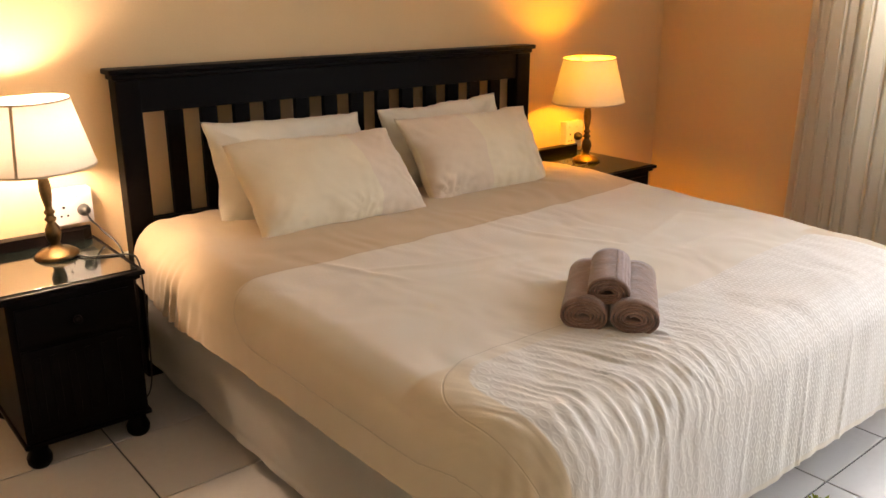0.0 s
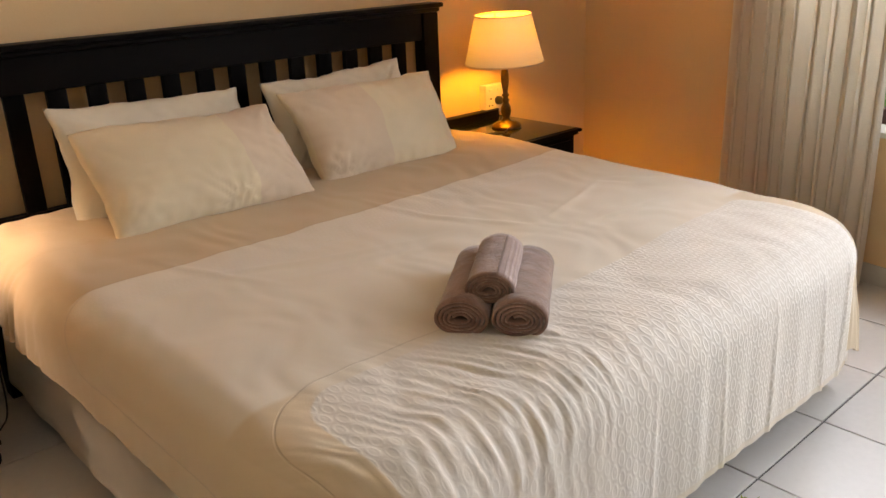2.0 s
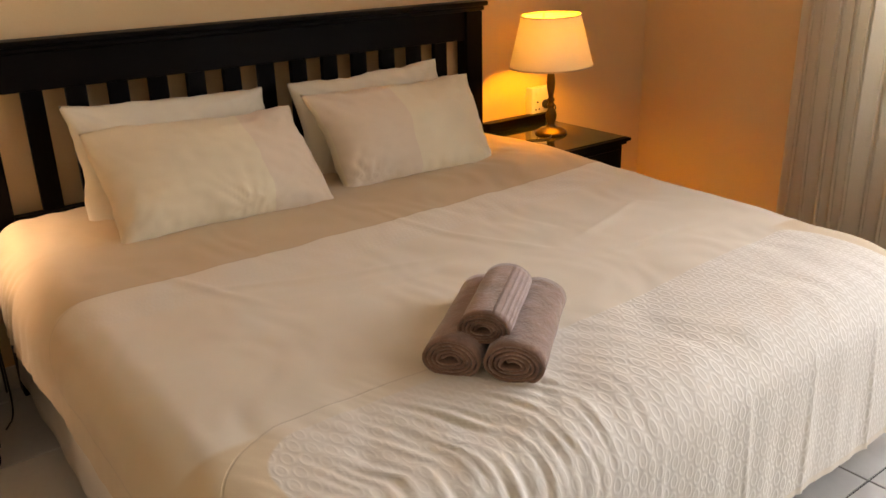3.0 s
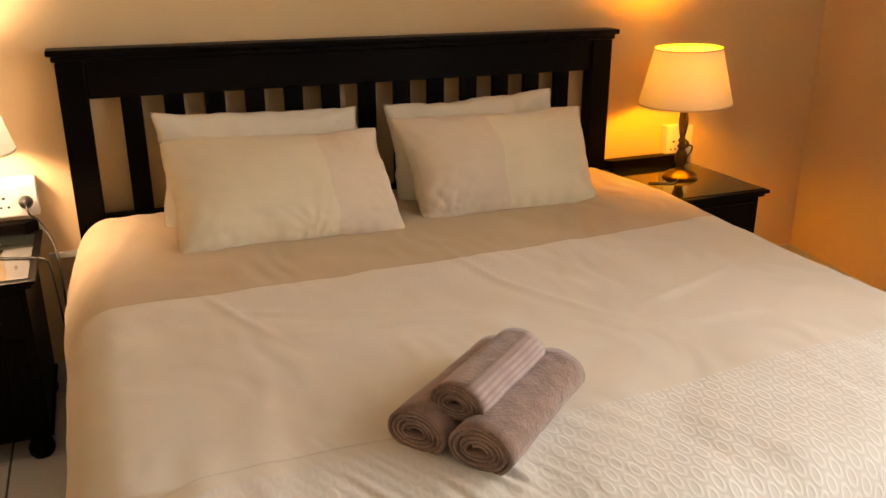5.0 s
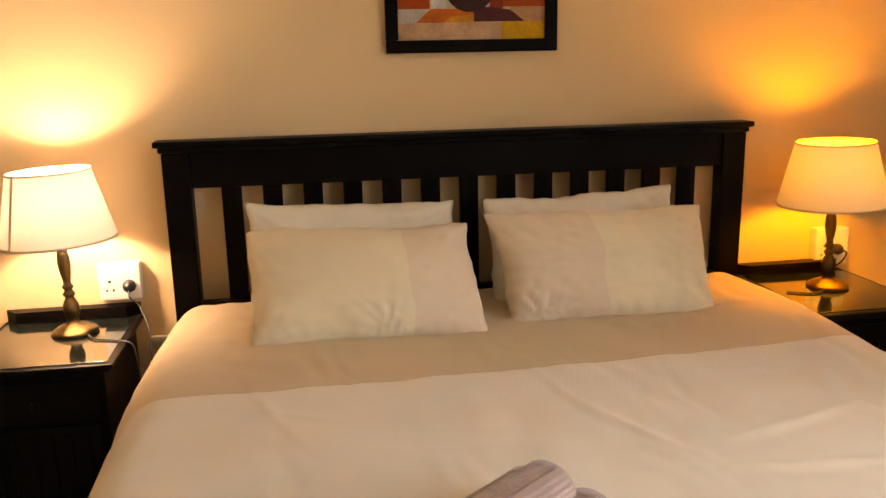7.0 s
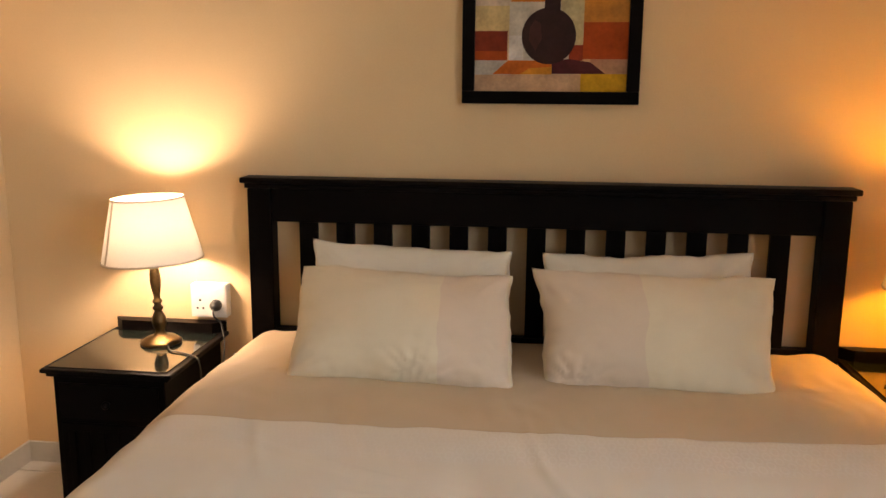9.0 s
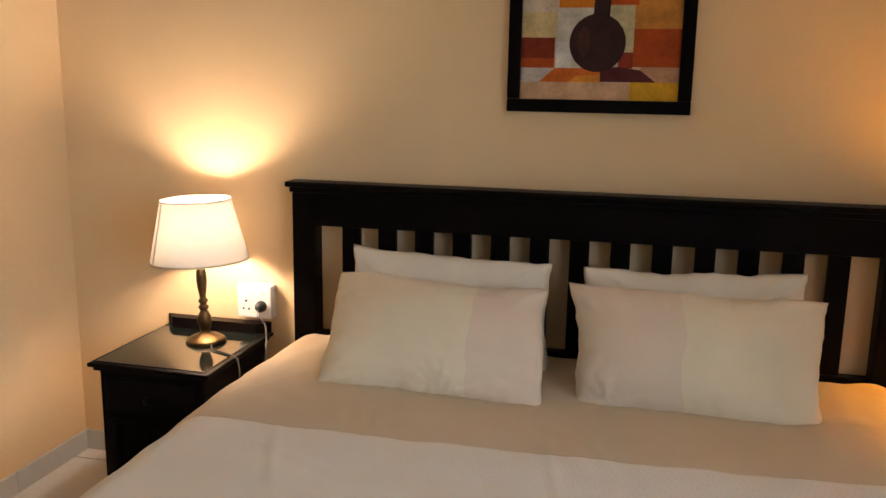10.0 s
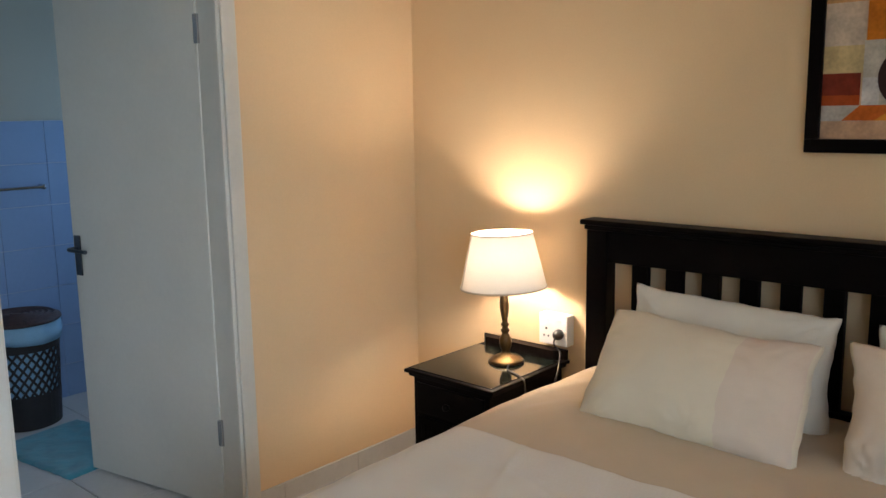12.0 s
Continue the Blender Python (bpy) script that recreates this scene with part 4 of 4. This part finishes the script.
# ---- curtain ----
def curtain(s0, s1, z0, z1, depth, folds):
    bm = bmesh.new()
    ni, nj = folds * 14, 40
    grid = {}
    for i in range(ni + 1):
        f = i / ni
        for j in range(nj + 1):
            g = j / nj
            wander = 0.03 * noise.noise(Vector((f * 5, g * 1.5, 1.0))) * g
            ph = 2 * math.pi * folds * (f + 0.055 * noise.noise(Vector((f * 6, 0, 7.0))) + 0.012 * g * noise.noise(Vector((f * 9, g * 2, 3.0))))
            amp = depth * (0.65 + 0.45 * noise.noise(Vector((f * 8, g * 1.3, 5.0)))) * (0.75 + 0.35 * g)
            s = s0 + (s1 - s0) * f + wander + 0.012 * math.sin(2 * ph)
            grid[i, j] = bm.verts.new((s, -0.11 - 0.02 * g + amp * math.sin(ph), z1 + (z0 - z1) * g))
    for i in range(ni):
        for j in range(nj):
            bm.faces.new((grid[i, j], grid[i + 1, j], grid[i + 1, j + 1], grid[i, j + 1]))
    return bm


drapes = thing("curtain", "pleated cream curtain drawn to one side of the window", "curtain")
drapes.matrix_world = WALL
sheet = part("drape", curtain(1.02, 1.71, 0.03, 2.24, 0.036, 10), CURTAIN, drapes, smooth=True)
thick = sheet.modifiers.new("thickness", "SOLIDIFY")
thick.thickness = 0.003
rod = thing("curtain_rail", "plain white curtain rail over the window", "curtain rail")
rod.matrix_world = WALL
part("rail", box(0.85, 4.60, -0.125, -0.095, 2.242, 2.268, 0.004), PLASTIC, rod)
for s in (1.0, 2.6, 4.4):
    part("bracket", box(s, s + 0.03, -0.095, -0.001, 2.245, 2.265, 0.003), PLASTIC, rod)


# ---- bathroom ----
BX = -3.78
structure("wall_bathroom_far", box(BX - 0.2, BX - 0.012, -1.79, 0.0, -0.1, HIGH), BATH_PAINT, "pale grey painted bathroom wall above the tiles")
bm = box(-3.0, WEST - 0.111, -1.789, -1.785, 0, HIGH)
structure("wall_bathroom_side", bm, WHITE_PAINT, "plain white bathroom side wall")
structure("wall_bathroom_south", box(BX - 0.2, -3.0, -1.90, -1.79, -0.1, HIGH), WHITE_PAINT, "plain white bathroom end wall")
# unseen wall; its window is added to let blue daylight in
bm = box(BX - 0.2, -2.9, 0.0, 0.2, -0.1, 0.9)
add_box(bm, BX - 0.2, -2.9, 0.0, 0.2, 1.9, HIGH)
add_box(bm, BX - 0.2, -3.70, 0.0, 0.2, 0.9, 1.9)
add_box(bm, -2.95, -2.9, 0.0, 0.2, 0.9, 1.9)
structure("wall_bathroom_window", bm, WHITE_PAINT, "white bathroom wall with a small added window")
# lamp in the added window, placed so that it misses the door's face
area("bathroom_daylight", pose(-3.32, 0.12, 1.40, -90, 0, 0), 0.70, 0.95, 7.0, (0.36, 0.64, 1.0))

TZ = 1.474
structure("wall_tile_bed", box(BX - 0.012, BX - 0.006, -1.784, -0.001, 0, TZ), BATH_GROUT, "pale grout behind blue wall tiles")
rail = thing("towel_rail", "dull chrome towel rail on the tiled wall", "towel rail")
part("bar", tube([(BX + 0.05, -1.55, 1.140), (BX + 0.05, -0.80, 1.140)], 0.008), CHROME, rail, smooth=True)
for y in (-0.81, -1.53):
    part("bracket", tube([(BX + 0.0005, y, 1.140), (BX + 0.055, y, 1.140)], 0.013), CHROME, rail, smooth=True)


def laundry_basket(at):
    ob = thing("laundry_basket", "black woven laundry basket with brown lid and pale liner", "laundry basket", at=at)
    part("inner_wall", lathe([(0.140, 0.004), (0.142, 0.010), (0.165, 0.48), (0.160, 0.48)], 36, False), LINER, ob, "pale blue liner seen through the weave")
    n, rows = 26, 9
    for k in range(2):
        bm = bmesh.new()
        for i in range(n):
            for j in range(rows):
                # crossing strands
                a0 = 2 * math.pi * (i + (0.5 if j % 2 else 0)) / n
                a1 = a0 + (1 if k else -1) * math.pi / n
                z0, z1 = 0.16 + 0.028 * j, 0.16 + 0.028 * (j + 1)
                r0, r1 = 0.150 + 0.048 * z0, 0.150 + 0.048 * z1
                p, q = Vector((r0 * math.cos(a0), r0 * math.sin(a0), z0)), Vector((r1 * math.cos(a1), r1 * math.sin(a1), z1))
                side = Vector((-math.sin(a0), math.cos(a0), 0)) * 0.0068
                out = Vector((math.cos(a0), math.sin(a0), 0)) * 0.004
                vs = [bm.verts.new(v) for v in (p - side, p + side, q + side, q - side, p - side + out, p + side + out, q + side + out, q - side + out)]
                for f in ((4, 5, 6, 7), (0, 1, 5, 4), (2, 3, 7, 6), (1, 2, 6, 5), (3, 0, 4, 7)):
                    bm.faces.new([vs[t] for t in f])
        tagged(part("weave", bm, WICKER, ob), kind="stuff")
    for z0, z1 in ((0.0, 0.17), (0.385, 0.475)):
        part("band", lathe([(0.150 + 0.048 * z0, z0), (0.156 + 0.048 * z0, z0 + 0.003), (0.156 + 0.048 * z1, z1 - 0.003), (0.150 + 0.048 * z1, z1)], 36, False), WICKER, ob)
    liner = lathe([(0.168, 0.44), (0.186, 0.438), (0.192, 0.47), (0.188, 0.505), (0.174, 0.516)], 48, False)
    for v in liner.verts:
        a = math.atan2(v.co.y, v.co.x)
        v.co.z -= 0.016 * (0.5 + 0.5 * math.sin(a * 2 + 1)) * (0.52 - v.co.z) / 0.08
        v.co.x, v.co.y = v.co.x * (1 + 0.012 * math.sin(a * 11)), v.co.y * (1 + 0.012 * math.sin(a * 11))
    part("liner", liner, LINER, ob, "pale blue cotton liner", True)
    lid = part("lid", lathe([(0.188, 0.517), (0.193, 0.524), (0.190, 0.534), (0.150, 0.545), (0.0, 0.550)], 48), LID, ob, "brown woven lid", True)
    for k in range(6):
        r = 0.030 + 0.026 * k
        part("lid_coil", lathe([(r - 0.011, 0.5485 - 0.001 * k), (r, 0.5545 - 0.001 * k), (r + 0.011, 0.5475 - 0.001 * k)], 40, False), LID, lid)
    return ob


laundry_basket((-3.56, -1.06, 0.0))


def soft_mat(name, label, x0, x1, y0, y1, turn, material, high):
    """A thick mat with a rounded edge and an uneven pile."""
    ob = thing(name, label, "bath mat", at=((x0 + x1) / 2, (y0 + y1) / 2, 0), turn=turn)
    bm = bmesh.new()
    nx, ny = 60, 40
    wx, wy = (x1 - x0) / 2, (y1 - y0) / 2
    grid = {}
    for i in range(nx + 1):
        for j in range(ny + 1):
            u, v = -1 + 2 * i / nx, -1 + 2 * j / ny
            e = min(1.0, (1 - max(abs(u), abs(v))) * 12)
            z = 0.002 + high * math.sqrt(e) + 0.004 * e * noise.noise(Vector((u * 24, v * 18, 1)))
            grid[i, j] = bm.verts.new((u * wx + 0.006 * noise.noise(Vector((v * 4, 1, 1))), v * wy + 0.008 * noise.noise(Vector((u * 5, 3, 1))), z))
    for i in range(nx):
        for j in range(ny):
            bm.faces.new((grid[i, j], grid[i + 1, j], grid[i + 1, j + 1], grid[i, j + 1]))
    part("surface", bm, material, ob, smooth=True)
    part("backing", box(-wx + 0.01, wx - 0.01, -wy + 0.01, wy - 0.01, 0.0005, 0.0035), RUG_BACK, ob)


soft_mat("bath_mat", "teal cotton bath mat on the bathroom tiles", -3.36, -2.75, -1.28, -0.84, 9, BATH_MAT, 0.012)


# ---- shaggy rug at the foot of the bed ----
def shag_rug(cx, cy, turn):
    ob = thing("shaggy_rug", "shaggy blue and lime rug on the tiles beside the bed", "rug", at=(cx, cy, 0), turn=turn)
    wx, wy = 0.30, 0.21
    part("backing", box(-wx, wx, -wy, wy, 0.001, 0.006), RUG_BACK, ob)
    rng = random.Random(5)
    for name, mt, pick in (("blue_tuft", RUG_BLUE, 0), ("lime_tuft", RUG_GREEN, 1)):
        bm = bmesh.new()
        for i in range(64):
            for j in range(46):
                x, y = -wx + 2 * wx * (i + rng.random()) / 64, -wy + 2 * wy * (j + rng.random()) / 46
                if (noise.noise(Vector((x * 9, y * 9, 3.0))) + 0.9 * (x + 0.02) / wx > 0.15) != bool(pick):
                    continue
                lean = Vector((rng.uniform(-0.014, 0.014), rng.uniform(-0.014, 0.014), rng.uniform(0.018, 0.030)))
                r, ph = 0.0035, rng.random() * 6
                ring = [bm.verts.new((x + r * math.cos(ph + 2.094 * k), y + r * math.sin(ph + 2.094 * k), 0.006)) for k in range(3)]
                mid = [bm.verts.new(Vector((x, y, 0.006)) + lean * 0.7 + Vector((1.15 * r * math.cos(ph + 2.094 * k), 1.15 * r * math.sin(ph + 2.094 * k), 0))) for k in range(3)]
                tip = bm.verts.new(Vector((x, y, 0.006)) + lean)
                for k in range(3):
                    bm.faces.new((ring[k], ring[(k + 1) % 3], mid[(k + 1) % 3], mid[k]))
                    bm.faces.new((mid[k], mid[(k + 1) % 3], tip))
        tagged(part(name, bm, mt, ob), kind="stuff")


shag_rug(-0.147, -2.158, -12)


# ---- outside ----
structure("ground", box(-200, 200, -200, 200, -0.40, -0.15), GRASS, "green lawn outside the window")


# ---- tiles, last ----
def pieces(name, spots, sizes, parent, material, bevel=0.0025):
    """Alike pieces that share their meshes: spots are (x, y, z) corners, sizes (dx, dy, dz)."""
    shared = {}
    for spot, size in zip(spots, sizes):
        key = tuple(round(s, 4) for s in size)
        if key not in shared:
            bm = bmesh.new()
            dx, dy, dz = key
            e = min(bevel, dx / 4, dy / 4, dz / 4)
            lo = [bm.verts.new(p) for p in ((0, 0, 0), (dx, 0, 0), (dx, dy, 0), (0, dy, 0))]
            if dz <= min(dx, dy):
                mid = [bm.verts.new(p) for p in ((0, 0, dz - e), (dx, 0, dz - e), (dx, dy, dz - e), (0, dy, dz - e))]
                hi = [bm.verts.new(p) for p in ((e, e, dz), (dx - e, e, dz), (dx - e, dy - e, dz), (e, dy - e, dz))]
                loops = (lo, mid, hi)
            else:
                hi = [bm.verts.new(p) for p in ((0, 0, dz), (dx, 0, dz), (dx, dy, dz), (0, dy, dz))]
                loops = (lo, hi)
            for p, q in zip(loops, loops[1:]):
                for i in range(4):
                    bm.faces.new((p[i], p[(i + 1) % 4], q[(i + 1) % 4], q[i]))
            bm.faces.new(lo)
            bm.faces.new(loops[-1])
            shared[key] = finish(bm, name, material)
        ob = new(name, shared[key])
        ob.parent = parent
        ob.location = spot


PITCH, GAP, TX, TY = 0.380, 0.006, 0.305, -1.985
floor = bpy.data.objects["floor"]
spots, sizes = [], []
for i in range(-11, 6):
    for j in range(-10, 6):
        x0, y0 = TX + i * PITCH + GAP / 2, TY + j * PITCH + GAP / 2
        x1, y1 = min(x0 + PITCH - GAP, 2.2), min(y0 + PITCH - GAP, 0.1)
        x0, y0 = max(x0, -3.95), max(y0, -5.7)
        if x1 < -3.05 and y1 < -1.85 or x0 > CORNER + SLOPE * y1 + 0.02:
            continue
        if x1 - x0 > 0.02 and y1 - y0 > 0.02:
            spots.append((x0, y0, -0.0055))
            sizes.append((x1 - x0, y1 - y0, 0.0055))
pieces("floor_tile", spots, sizes, floor, TILE, 0.0015)

# skirting of tile strips: west and north walls, then the window wall
base = tagged(new("baseboard"), "grey tile skirting along the walls", kind="structure")
spots, sizes = [], []
y = -0.012
while y > DOOR_N + 0.10:
    y2 = max(y - PITCH + 0.003, DOOR_N + 0.0705)
    spots.append((WEST + 0.0005, y2, 0.0005))
    sizes.append((0.0105, y - y2, 0.078))
    y = y2 - 0.003
x = WEST + 0.0005
while x < CORNER - 0.05:
    x2 = min(x + PITCH - 0.003, CORNER - 0.014)
    spots.append((x, -0.0110, 0.0005))
    sizes.append((x2 - x, 0.0105, 0.078))
    x = x2 + 0.003
pieces("skirting_tile", spots, sizes, base, SKIRTING)
east = tagged(new("baseboard_east"), "grey tile skirting under the window", kind="structure")
east.matrix_world = WALL
pieces("skirting_tile", [(0.014 + 0.384 * k, -0.0110, 0.0005) for k in range(14)], [(0.381, 0.0105, 0.078)] * 14, east, SKIRTING)

# bathroom wall tiles
spots, sizes = [], []
bed_tile = bpy.data.objects["wall_tile_bed"]
z = TZ
while z > 0.02:
    z0 = max(z - 0.216, 0.001)
    for k in range(7):
        y0 = -1.784 + 0.256 * k
        y1 = min(y0 + 0.253, -0.001)
        if y1 - y0 > 0.01:
            spots.append((BX - 0.0058, y0, z0))
            sizes.append((0.0058, y1 - y0, z - z0 - 0.003))
    z = z0 if z0 > 0.01 else 0
pieces("wall_tile", spots, sizes, bed_tile, BATH_TILE)
